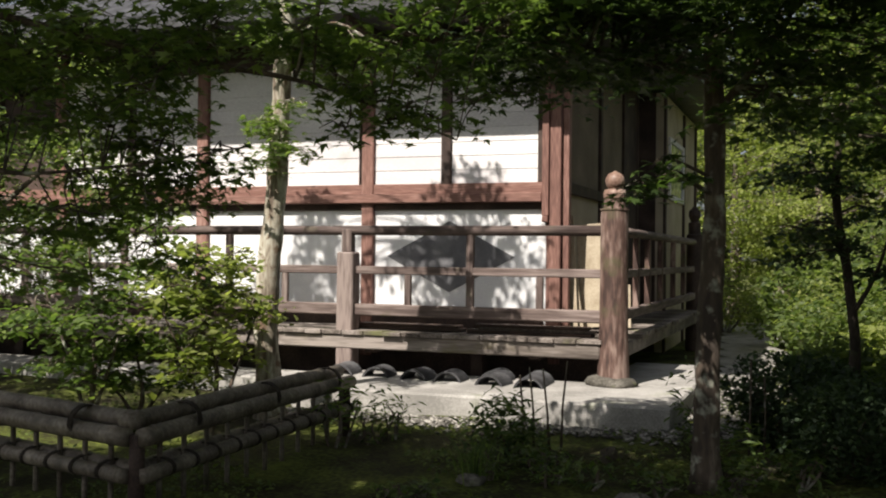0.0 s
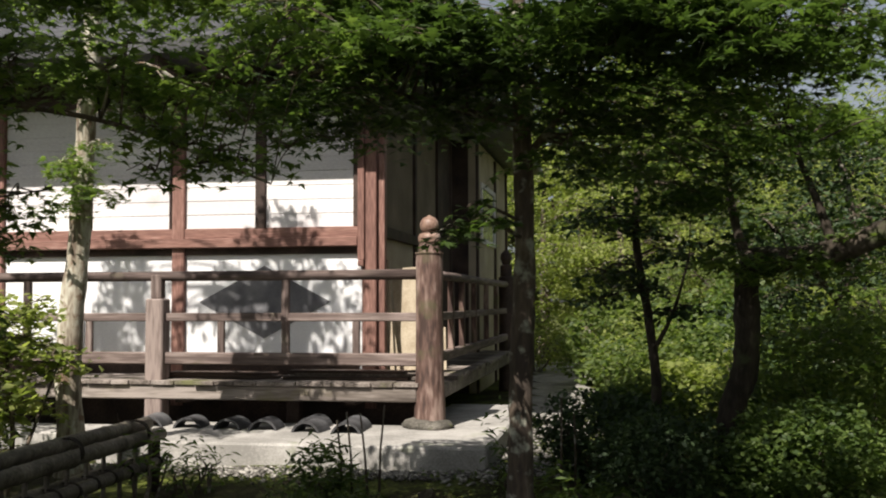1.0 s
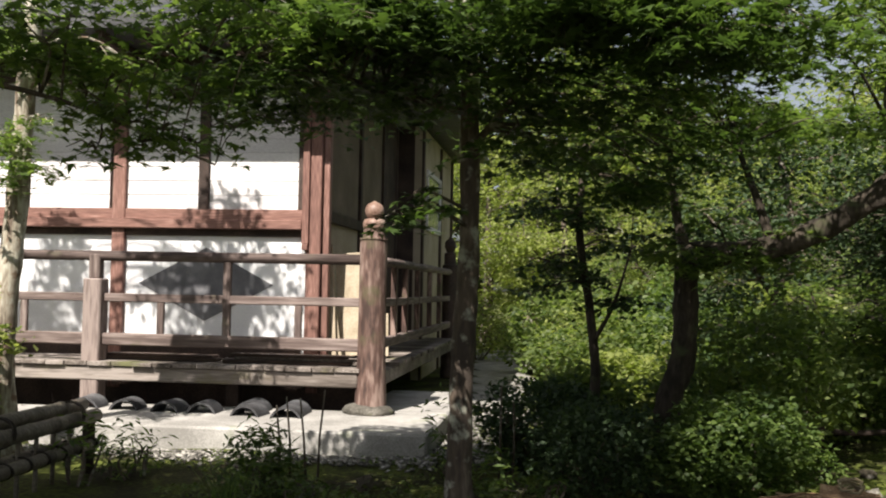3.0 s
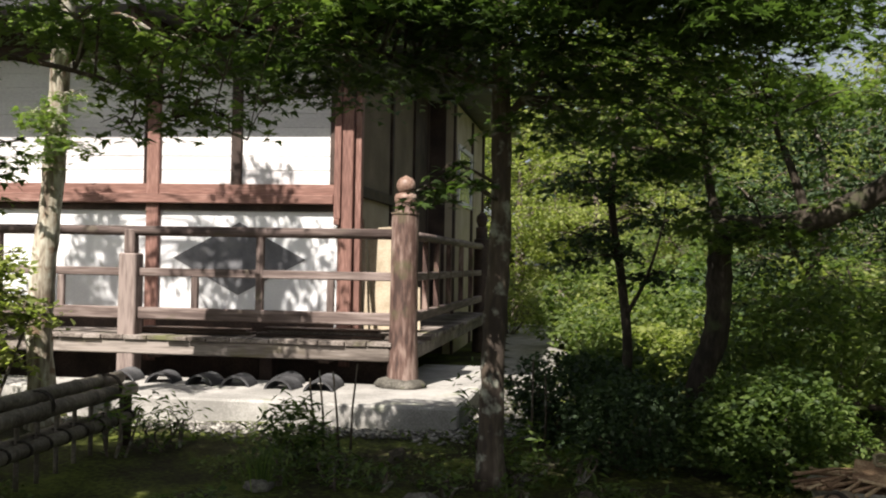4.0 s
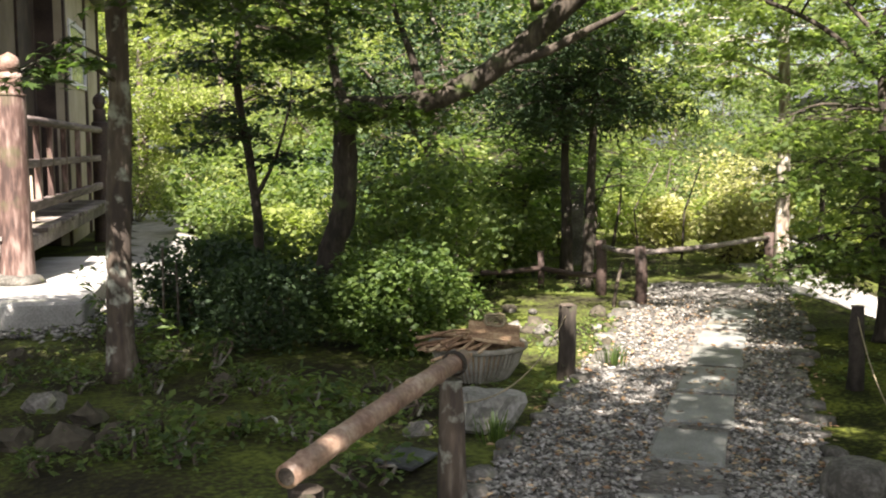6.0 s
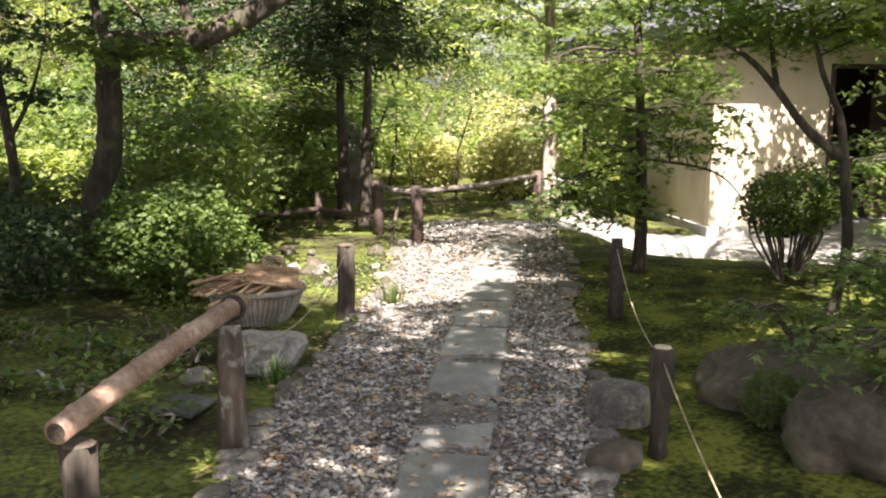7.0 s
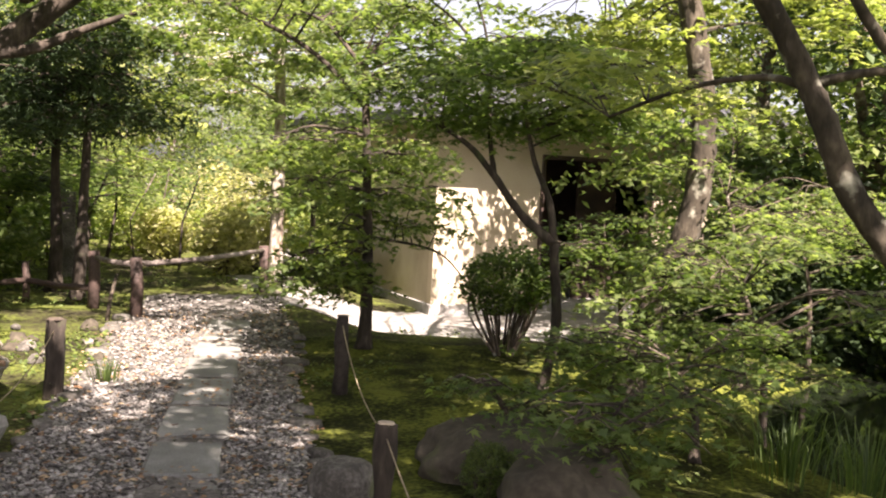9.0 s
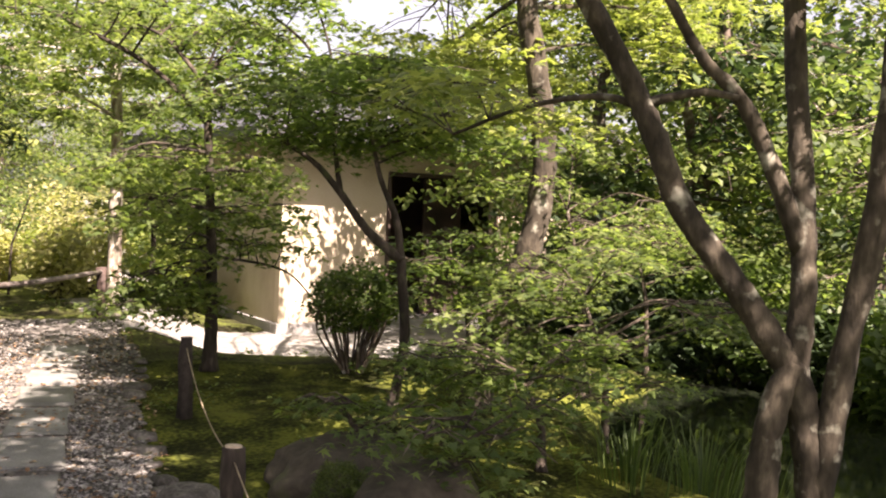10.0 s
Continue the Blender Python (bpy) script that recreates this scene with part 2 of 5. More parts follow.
# shaded copy of the maple leaf: shade put into its colours
L_MAPLE_SHADE = leaf_material("shaded_maple_leaf", (0.03, 0.05, 0.017), (0.055, 0.09, 0.025), (0.09, 0.135, 0.034), 0.45)
# yellow-green leaf with direct sun put into its raised colours
L_BRIGHT = leaf_material("sunlit_yellow_green_leaf", (0.112, 0.145, 0.04), (0.195, 0.228, 0.066), (0.31, 0.33, 0.115), 0.5)
L_BUSH = leaf_material("azalea_leaf", (0.035, 0.062, 0.018), (0.075, 0.115, 0.03), (0.145, 0.195, 0.05), 0.4)
L_EVER = leaf_material("evergreen_leaf", (0.02, 0.035, 0.017), (0.036, 0.062, 0.024), (0.065, 0.1, 0.034), 0.25, 0.6)
L_WOOD = leaf_material("woodland_leaf", (0.062, 0.097, 0.033), (0.12, 0.16, 0.052), (0.22, 0.258, 0.088), 0.55)
# overexposed sun glow painted into the leaf colours
L_PALE = leaf_material("painted_sunlight_leaf", (0.2, 0.2, 0.085), (0.33, 0.32, 0.15), (0.45, 0.42, 0.22), 0.5)
L_GRASS = leaf_material("grass_blade", (0.05, 0.075, 0.020), (0.09, 0.125, 0.031), (0.14, 0.18, 0.044), 0.35)


# ---- building helpers ----
def part(name, bm, material, parent, label="", smooth=False, kind=""):
    me = bpy.data.meshes.new(name)
    bm.to_mesh(me)
    bm.free()
    me.materials.append(material)
    if smooth:
        me.polygons.foreach_set("use_smooth", [True] * len(me.polygons))
    ob = new(name, me)
    ob.parent = parent
    return tagged(ob, label, kind=kind)


def thing(name, at, label, category, group="", kind="", turn=0.0):
    ob = new(name)
    ob.empty_display_size = 0.1
    ob.matrix_world = pose(*at, 0, 0, turn)
    return tagged(ob, label, category, group, kind)


def box(bm, lo, hi, m=None, bevel=0.0):
    lo, hi = Vector(lo), Vector(hi)
    r = bmesh.ops.create_cube(bm, size=1.0, matrix=Matrix.Translation((lo + hi) / 2) @ Matrix.Diagonal((*(hi - lo), 1)))
    vs = r["verts"]
    if bevel:
        es = list({e for v in vs for e in v.link_edges})
        vs = list({v for f in bmesh.ops.bevel(bm, geom=es, offset=bevel, segments=1, affect='EDGES', clamp_overlap=True)["faces"] for v in f.verts} | {v for v in vs if v.is_valid})
    if m is not None:
        bmesh.ops.transform(bm, matrix=m, verts=vs)
    return bm


def slab(lo, hi, m=None, bevel=0.0):
    return box(bmesh.new(), lo, hi, m, bevel)


def tube(bm, pts, radii, sides=8, wobble=0.0, seed=0, closed=True):
    """A round limb through the points, its radius changing along the way."""
    pts = [Vector(p) for p in pts]
    if not isinstance(radii, (list, tuple)):
        radii = [radii] * len(pts)
    if len(radii) != len(pts):
        a, b = radii[0], radii[-1]
        radii = [a + (b - a) * i / (len(pts) - 1) for i in range(len(pts))]
    rings, side = [], None
    for i, p in enumerate(pts):
        d = (pts[min(i + 1, len(pts) - 1)] - pts[max(i - 1, 0)]).normalized()
        if side is None:
            side = d.cross(Vector((0.31, 0.17, 0.93)) if abs(d.z) < 0.9 else Vector((1, 0.2, 0))).normalized()
        side = (side - d * side.dot(d)).normalized()
        up = d.cross(side)
        ring = []
        for k in range(sides):
            a = 2 * math.pi * k / sides
            r = radii[i]
            if wobble:
                r *= 1 + wobble * noise.noise(Vector((math.cos(a) * 1.3 + seed, math.sin(a) * 1.3, i * 0.7 + seed)))
            ring.append(bm.verts.new(p + (side * math.cos(a) + up * math.sin(a)) * r))
        rings.append(ring)
    for a, b in zip(rings, rings[1:]):
        for k in range(sides):
            bm.faces.new((a[k], a[(k + 1) % sides], b[(k + 1) % sides], b[k]))
    if closed:
        bm.faces.new(rings[0][::-1])
        bm.faces.new(rings[-1])
    return bm


def curve_points(pts, n=12):
    """A smooth line (Catmull-Rom) through the points."""
    P = [Vector(p) for p in pts]
    P = [2 * P[0] - P[1]] + P + [2 * P[-1] - P[-2]]
    out = []
    for i in range(1, len(P) - 2):
        for k in range(n):
            t = k / n
            a, b, c, d = P[i - 1:i + 3]
            out.append(0.5 * (2 * b + (c - a) * t + (2 * a - 5 * b + 4 * c - d) * t * t + (3 * b - a - 3 * c + d) * t ** 3))
    return out + [P[-2]]


def lathe(profile, sides=24, z0=0.0):
    bm = bmesh.new()
    rings = [[bm.verts.new((r * math.cos(2 * math.pi * k / sides), r * math.sin(2 * math.pi * k / sides), z + z0)) for k in range(sides)] for r, z in profile]
    for a, b in zip(rings, rings[1:]):
        for k in range(sides):
            bm.faces.new((a[k], a[(k + 1) % sides], b[(k + 1) % sides], b[k]))
    bm.faces.new(rings[0][::-1])
    bm.faces.new(rings[-1])
    return bm


def rock_mesh(size, seed, detail=3, rough=0.35, flat=0.0):
    bm = bmesh.new()
    bmesh.ops.create_icosphere(bm, subdivisions=detail, radius=1.0)
    off = Vector((seed * 3.1, seed * 1.7, seed * 0.9))
    for v in bm.verts:
        c = v.co.copy()
        k = 1 + rough * noise.noise(c * 1.1 + off) + rough * 0.45 * noise.noise(c * 2.7 + off) + rough * 0.15 * noise.noise(c * 7 + off)
        c *= k
        if flat:
            c.z = min(c.z, flat + 0.06 * noise.noise(c * 3 + off))
        c.z = max(c.z, -0.45)
        v.co = Vector((c.x * size[0], c.y * size[1], c.z * size[2]))
    return bm


def polar(bearing, dist, z=0.0):
    """A place by its bearing (degrees clockwise from +y) and distance from the origin of the plan."""
    return Vector((dist * math.sin(radians(bearing)), dist * math.cos(radians(bearing)), z))


LEAF = {
    "maple": ([(0, 0.1, 0), (-0.24, 0.24, 0.02), (-0.22, 0.46, 0.02), (0, 0.56, 0.03), (0.22, 0.46, 0.02), (0.24, 0.24, 0.02),
               (-0.62, 0.1, -0.08), (-0.52, 0.78, -0.08), (0.0, 1.1, -0.12), (0.52, 0.78, -0.08), (0.62, 0.1, -0.08)],
              [(0, 1, 6), (1, 2, 7), (2, 4, 8), (4, 5, 9), (5, 0, 10), (0, 2, 1), (0, 4, 2), (0, 5, 4)]),
    "oval": ([(0, 0, 0), (-0.3, 0.5, 0.06), (0, 1, -0.04), (0.3, 0.5, 0.06)], [(0, 2, 1), (0, 3, 2)]),
    "narrow": ([(0, 0, 0), (-0.13, 0.45, 0.03), (0, 1, -0.08), (0.13, 0.45, 0.03)], [(0, 2, 1), (0, 3, 2)]),
}


def leaves(name, centres, sizes, shape, flat, material, parent, rng, origin, kind="stuff", droop=0.25):
    """One mesh of separate leaves at the centres; flat: how level they lie."""
    centres = np.asarray(centres, float) - np.array(origin, float)
    n = len(centres)
    tv, tf = np.array(LEAF[shape][0], float), np.array(LEAF[shape][1], int)
    nor = rng.normal(size=(n, 3))
    nor /= np.linalg.norm(nor, axis=1)[:, None]
    nor[:, 2] = np.abs(nor[:, 2]) + flat
    nor /= np.linalg.norm(nor, axis=1)[:, None]
    tan = rng.normal(size=(n, 3))
    tan[:, 2] -= droop
    tan -= nor * (tan * nor).sum(1)[:, None]
    tan /= np.linalg.norm(tan, axis=1)[:, None]
    bit = np.cross(tan, nor)
    s = sizes[:, None, None]
    co = centres[:, None, :] + s * (tv[None, :, 0:1] * bit[:, None] + tv[None, :, 1:2] * tan[:, None] + tv[None, :, 2:3] * nor[:, None])
    k = len(tv)
    faces = (tf[None] + (np.arange(n) * k)[:, None, None]).reshape(-1)
    me = bpy.data.meshes.new(name)
    me.vertices.add(n * k)
    me.vertices.foreach_set("co", co.reshape(-1))
    nf = n * len(tf)
    me.loops.add(nf * 3)
    me.loops.foreach_set("vertex_index", faces)
    me.polygons.add(nf)
    me.polygons.foreach_set("loop_start", np.arange(nf) * 3)
    me.update(calc_edges=True)
    me.materials.append(material)
    ob = new(name, me)
    ob.parent = parent
    return tagged(ob, kind=kind)


def spray(rng, clusters, per, shape_noise=0.35):
    """Points of leaves in clumps: (centre, level radius, half height)."""
    out = []
    for c, r, hz in clusters:
        m = int(per * (r / 0.5) ** 1.6)
        a = rng.uniform(0, 2 * math.pi, m)
        q = r * np.sqrt(rng.uniform(0, 1, m)) * (1 + shape_noise * np.sin(3 * a + rng.uniform(0, 6)))
        z = hz * rng.normal(0, 0.5, m) - 0.25 * q * q / max(r, 0.1)
        out.append(np.stack([c[0] + q * np.cos(a), c[1] + q * np.sin(a), c[2] + z], 1))
    return np.concatenate(out)


def tree(name, label, base, trunks, clusters, leaf=(L_MAPLE, "maple", 0.06, 260, 1.2), bark=M_BARK_MAPLE, seed=1, twig=0.012, group="", sides=10):
    """trunks: (points, first radius, last radius) each a stem or limb; clusters of leaves hang on twigs from the nearest wood."""
    rng = np.random.default_rng(seed)
    base = Vector(base)
    th = thing(name, base, label, "tree", group)
    wood = []
    for i, (pts, r0, r1) in enumerate(trunks):
        cp = curve_points(pts, 8)
        rad = [r0 + (r1 - r0) * (k / (len(cp) - 1)) ** 0.9 for k in range(len(cp))]
        wood += list(zip(cp, rad))
        if i == 0:
            rad[0] *= 1.35
            rad[1] *= 1.12
        part("trunk" if i == 0 else "limb", tube(bmesh.new(), [p - base for p in cp], rad, sides, 0.22, seed + i), bark, th, smooth=True)
    if clusters:
        bm = bmesh.new()
        for c, r, hz in clusters:
            c = Vector(c)
            p, pr = min(wood, key=lambda w: (w[0] - c).length + (2.0 if w[0].z > c.z + 0.3 else 0))
            mid = p.lerp(c, 0.55) + Vector((rng.normal() * 0.06, rng.normal() * 0.06, 0.10 + 0.05 * rng.normal())) * (c - p).length
            tube(bm, curve_points([p - base, mid - base, c - base], 4), [min(pr * 0.6, twig * (1 + (c - p).length * 0.35)), 0.004], 5, closed=False)
            for k in range(5):
                a = rng.uniform(0, 6.28)
                e = c + Vector((math.cos(a) * r * 0.8, math.sin(a) * r * 0.8, rng.normal() * hz * 0.5 - 0.1 * r))
                s = mid.lerp(c, rng.uniform(0.2, 1))
                tube(bm, [s - base, s.lerp(e, 0.5) - base + Vector((0, 0, 0.04)), e - base], [0.006, 0.002], 4, closed=False)
        part("twig_work", bm, bark, th, kind="stuff")
        mat, shape, size, per, flat = leaf
        pts = spray(rng, clusters, per)
        leaves("crown", pts, size * rng.uniform(0.65, 1.25, len(pts)), shape, flat, mat, th, rng, base)
    return th


def clumps(rng, n, centre, radii, r=(0.35, 0.7), hz=0.065, hollow=0.3):
    """n leaf clumps spread through an ellipsoid."""
    out = []
    while len(out) < n:
        v = rng.uniform(-1, 1, 3)
        d = np.linalg.norm(v)
        if d > 1 or d < hollow:
            continue
        out.append((Vector(centre) + Vector(v * np.array(radii)), rng.uniform(*r), hz))
    return out


# ---- the ground ----
def smooth(a, b, x):
    t = np.clip((x - a) / (b - a), 0, 1)
    return t * t * (3 - 2 * t)


def ground_height(x, y):
    """Level garden, falling to the yard of the plastered house and into the pond."""
    x, y = np.asarray(x, float), np.asarray(y, float)
    u = x * 0.927 + y * 0.375
    bearing = np.degrees(np.arctan2(x, y))
    z = -0.5 * smooth(8.8, 12.2, u) * smooth(52, 58, bearing) * (1 - smooth(100, 120, bearing))
    e = ((x - 8.3) / 2.9) ** 2 + ((y + 0.5) / 2.1) ** 2
    z = z - 0.5 * (1 - smooth(0.5, 1.25, e))
    far = smooth(20, 60, np.hypot(x, y))
    z = z + 0.02 * np.sin(x * 2.3 + 1) * np.cos(y * 1.9) + 0.012 * np.sin(x * 5.1 + y * 3.3) + far * 1.5 * np.sin(x * 0.03) * np.cos(y * 0.035)
    return z


def gz(x, y):
    return float(ground_height(x, y))


def on(p):
    p = Vector(p)
    return Vector((p.x, p.y, gz(p.x, p.y)))


def grid_sheet(name, xs, ys, lift, material, keep=None, kind="structure", label="", category=""):
    X, Y = np.meshgrid(xs, ys)
    Z = ground_height(X, Y) + lift
    nx, ny = len(xs), len(ys)
    co = np.stack([X, Y, Z], -1).reshape(-1, 3)
    idx = np.arange(nx * ny).reshape(ny, nx)
    f = np.stack([idx[:-1, :-1], idx[:-1, 1:], idx[1:, 1:], idx[1:, :-1]], -1).reshape(-1, 4)
    if keep is not None:
        c = co[f].mean(1)
        f = f[keep(c[:, 0], c[:, 1])]
    me = bpy.data.meshes.new(name)
    me.from_pydata(co.tolist(), [], f.tolist())
    me.materials.append(material)
    me.polygons.foreach_set("use_smooth", [True] * len(me.polygons))
    return tagged(new(name, me), label, category, kind=kind)


def spread(lo, hi, step, far):
    mid = np.arange(lo, hi + 1e-6, step)
    out = step * np.cumsum(1.35 ** np.arange(1, 40))
    out = out[out < far]
    return np.concatenate([(lo - out)[::-1], mid, hi + out])


grid_sheet("ground", spread(-5, 16, 0.12, 900), spread(-2, 15, 0.12, 900), 0.0, M_SOIL, label="mossy dark garden soil with patches of green moss", category="ground")

PO, PF, PL = Vector((2.92, 2.77, 0)), Vector((0.772, 0.636, 0)), Vector((-0.636, 0.772, 0))


def along(a, b, z=0.0):
    """A place on the garden path: a metres along it, b metres to its side."""
    p = PO + PF * a + PL * b
    return Vector((p.x, p.y, gz(p.x, p.y) + z))


def path_edges(a):
    return -0.58 - 0.05 * np.sin(a * 1.7), 0.80 + 0.06 * np.sin(a * 1.3 + 1)


def on_path(x, y):
    a = (x - PO.x) * PF.x + (y - PO.y) * PF.y
    b = (x - PO.x) * PL.x + (y - PO.y) * PL.y
    lo, hi = path_edges(a)
    return (b > lo) & (b < hi) & (a > -9) & (a < 7.5)


grid_sheet("garden_path", np.arange(-5, 9.6, 0.07), np.arange(-3.6, 8.9, 0.07), 0.008, M_GRAVEL, on_path, label="brown gravel garden path strewn with dry leaves", category="path")


def in_moss(x, y):
    """The moss bed between the path and the yard."""
    a = (x - PO.x) * PF.x + (y - PO.y) * PF.y
    b = (x - PO.x) * PL.x + (y - PO.y) * PL.y
    lo, hi = path_edges(a)
    return (b < lo - 0.02) & (b > -5.5 + 0.3 * np.sin(a * 1.9)) & (a > -1.5) & (a < 4.6 + 0.15 * np.sin(b * 4))


grid_sheet("moss_bed", np.arange(1.5, 10.5, 0.08), np.arange(-1.5, 6.5, 0.08), 0.006, M_MOSS, in_moss, label="bed of deep green moss beside the path", category="moss")
HC, HX, HY = Vector((12.37, 6.97, 0)), Vector((0.809, -0.588, 0)), Vector((0.588, 0.809, 0))


def in_yard(x, y):
    a = (x - HC.x) * HX.x + (y - HC.y) * HX.y
    b = (x - HC.x) * HY.x + (y - HC.y) * HY.y
    near = -2.0 - 1.1 * smooth(-4.5, -1.5, a) + 0.9 * smooth(1.0, 3.5, a) + 0.14 * np.sin(a * 3) + 0.1 * np.sin(a * 7.3 + 1)
    return (b < 0.2) & (b > near) & (a > -2.9) & (a < 6)


grid_sheet("gravel_yard", np.arange(5, 19, 0.12), np.arange(1, 12, 0.12), 0.012, M_PALE, in_yard, label="pale gravel yard in front of the plastered house", category="yard")
# added pale ground strip that stands for the brightness in the far gap
def in_bright_gap(x, y):
    a = x * 0.77 + y * 0.638
    b = -x * 0.638 + y * 0.77
    return (a > 15.5) & (a < 70) & (np.abs(b + 0.3 - 0.1 * np.sin(a * 0.4)) < 0.7)


grid_sheet("bright_gap_strip", np.arange(8, 56, 0.5), np.arange(7, 48, 0.5), 0.03, M_PALE, in_bright_gap, label="added pale strip that brightens the gap beyond the garden", category="lane")
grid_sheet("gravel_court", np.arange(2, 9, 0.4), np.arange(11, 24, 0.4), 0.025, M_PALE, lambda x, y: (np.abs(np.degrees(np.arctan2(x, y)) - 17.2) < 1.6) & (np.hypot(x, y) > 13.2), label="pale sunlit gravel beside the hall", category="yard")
water = bmesh.new()
vs = [water.verts.new((8.3 + 3.2 * math.cos(t), -0.5 + 2.35 * math.sin(t), -0.2)) for t in np.linspace(0, 2 * math.pi, 48, endpoint=False)]
water.faces.new(vs)
pond = part("pond", water, M_WATER, None, kind="structure")
tagged(pond, "dark still pond water among low foliage", "pond")

# ---- the old hall with its veranda ----
TP, TURN = (1.8, 10.24, 0.0), -21.0


def tb(s0, s1, d0, d1, z0, z1, bevel=0.0):
    """A block of the hall: s to its left from the corner post, d inward, z up."""
    return slab((-s1, d0, z0), (-s0, d1, z1), None, bevel)


DECK, WALL = 0.67, 0.9
found = thing("foundation", TP, "pale weathered concrete foundation slab under the veranda", "foundation", kind="structure", turn=TURN)
part("slab", tb(-0.78, 2.95, -1.37, 0.16, -0.2, 0.21, 0.02), M_CONCRETE, found)
part("slab", tb(2.955, 11, -0.55, 0.16, -0.2, 0.16, 0.02), M_CONCRETE, found)
part("slab", tb(-0.78, 0.2, 0.165, 2.4, -0.2, 0.21, 0.02), M_CONCRETE, found)
stone = rock_mesh((0.27, 0.25, 0.09), 4, 3, 0.2)
bmesh.ops.translate(stone, vec=(0, 0, 0.235), verts=stone.verts)
part("base_stone", stone, M_STONE, found, "flat stone under the corner post", smooth=True)

# added dark sheet that makes the deep shade below the hall
part("under_hall_shade", tb(0.3, 11, 0.86, 0.9, -0.1, 0.6), M_WOOD_DARK, found, "added dark sheet standing in for the shade under the hall")

hall = thing("temple_hall", TP, "old wooden hall with white plaster and red-brown timber frame", "temple", turn=TURN)
part("wall", tb(0.9, 11, WALL + 0.02, WALL + 0.14, 0.3, 2.06), M_PLASTER, hall, "white plastered lower wall")
part("wall", tb(0.9, 11, WALL + 0.05, WALL + 0.14, 2.06, 4.15), M_WOOD_DARK, hall)
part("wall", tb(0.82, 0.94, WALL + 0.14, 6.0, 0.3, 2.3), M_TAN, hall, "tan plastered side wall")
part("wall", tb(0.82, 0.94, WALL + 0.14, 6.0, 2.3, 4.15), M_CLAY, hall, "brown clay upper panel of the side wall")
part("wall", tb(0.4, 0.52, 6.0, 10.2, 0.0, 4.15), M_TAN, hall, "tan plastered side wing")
part("wall", tb(0.52, 0.82, 6.0, 6.12, 0.0, 4.15), M_WOOD_DARK, hall)
part("wall", tb(0.4, 11, 10.2, 10.32, 0.0, 4.15), M_TAN, hall)
part("wall", tb(10.9, 11, 1.04, 10.2, 0.0, 4.15), M_TAN, hall)
part("ceiling", tb(0.95, 10.9, 1.05, 10.2, 4.15, 4.2), M_WOOD_DARK, hall)
for s0, s1 in ((0.78, 0.91), (3.1, 3.25), (5.45, 5.61), (7.75, 7.91), (10.0, 10.16)):
    part("column", tb(s0, s1, WALL - 0.05, WALL + 0.11, 0.3, 4.1, 0.008), M_WOOD_RED, hall)
part("column", tb(0.913, 0.99, WALL - 0.085, WALL + 0.05, 1.97, 4.05, 0.006), M_WOOD_RED, hall)
part("bracket", tb(0.918, 0.985, WALL - 0.1, WALL + 0.03, 1.9, 1.968, 0.008), M_WOOD_RED, hall)
part("column", tb(0.913, 0.95, WALL - 0.03, WALL + 0.1, 0.3, 1.898, 0.006), M_WOOD_RED, hall)
part("trim", tb(0.992, 1.055, WALL - 0.03, WALL + 0.06, 2.365, 3.83, 0.004), M_WOOD_DARK, hall)
for s0, s1 in ((2.11, 2.23), (4.3, 4.42), (6.6, 6.72), (8.9, 9.02)):
    part("mullion", tb(s0, s1, WALL - 0.035, WALL + 0.06, 2.35, 3.83, 0.006), M_WOOD_DARK, hall)
part("beam", tb(0.99, 11, WALL - 0.1, WALL + 0.05, 2.13, 2.24, 0.01), M_WOOD_RED_X, hall)
part("beam", tb(0.99, 11, WALL - 0.03, WALL + 0.05, 2.242, 2.36, 0.006), M_WOOD_RED_X, hall)
# dark strip standing in for the shadow gap under the proud beam
part("beam", tb(0.99, 11, WALL - 0.01, WALL + 0.05, 2.05, 2.128, 0.006), M_WOOD_DARK, hall)
part("sill", tb(0.99, 11, WALL - 0.04, WALL + 0.05, 0.6, 0.84, 0.008), M_WOOD_DARK, hall)
part("beam", tb(0.7, 11, WALL - 0.06, WALL + 0.06, 3.83, 3.97, 0.01), M_WOOD_DARK, hall)
edges = [1.06, 2.11, 2.23, 3.15, 3.31, 4.3, 4.42, 5.45, 5.61, 6.6, 6.72, 7.75]
for i in range(0, len(edges), 2):
    for k in range(9):
        z = 2.362 + k * 0.163
        bm = bmesh.new()
        s0, s1 = edges[i] + 0.004, edges[i + 1] - 0.004
        prof = [(WALL + 0.045, z), (WALL + 0.004, z + 0.001), (WALL + 0.01, z + 0.161), (WALL + 0.045, z + 0.161)]
        a = [bm.verts.new((-s0, d, zz)) for d, zz in prof]
        b = [bm.verts.new((-s1, d, zz)) for d, zz in prof]
        for j in range(4):
            bm.faces.new((a[j], a[(j + 1) % 4], b[(j + 1) % 4], b[j]))
        bm.faces.new(a[::-1])
        bm.faces.new(b)
        bmesh.ops.recalc_face_normals(bm, faces=bm.faces)
        part("board", bm, M_BOARD, hall)
bm = bmesh.new()
pts = [(-2.13, 1.08), (-1.33, 1.5), (-2.13, 1.92), (-2.93, 1.5)]
a = [bm.verts.new((x, WALL + 0.012, z)) for x, z in pts]
b = [bm.verts.new((x, WALL + 0.03, z)) for x, z in pts]
bm.faces.new(a)
bm.faces.new(b[::-1])
for j in range(4):
    bm.faces.new((a[j], b[j], b[(j + 1) % 4], a[(j + 1) % 4]))
bmesh.ops.recalc_face_normals(bm, faces=bm.faces)
part("diamond_plate", bm, M_DIAMOND, hall, "dark grey diamond-shaped plate on the white wall")
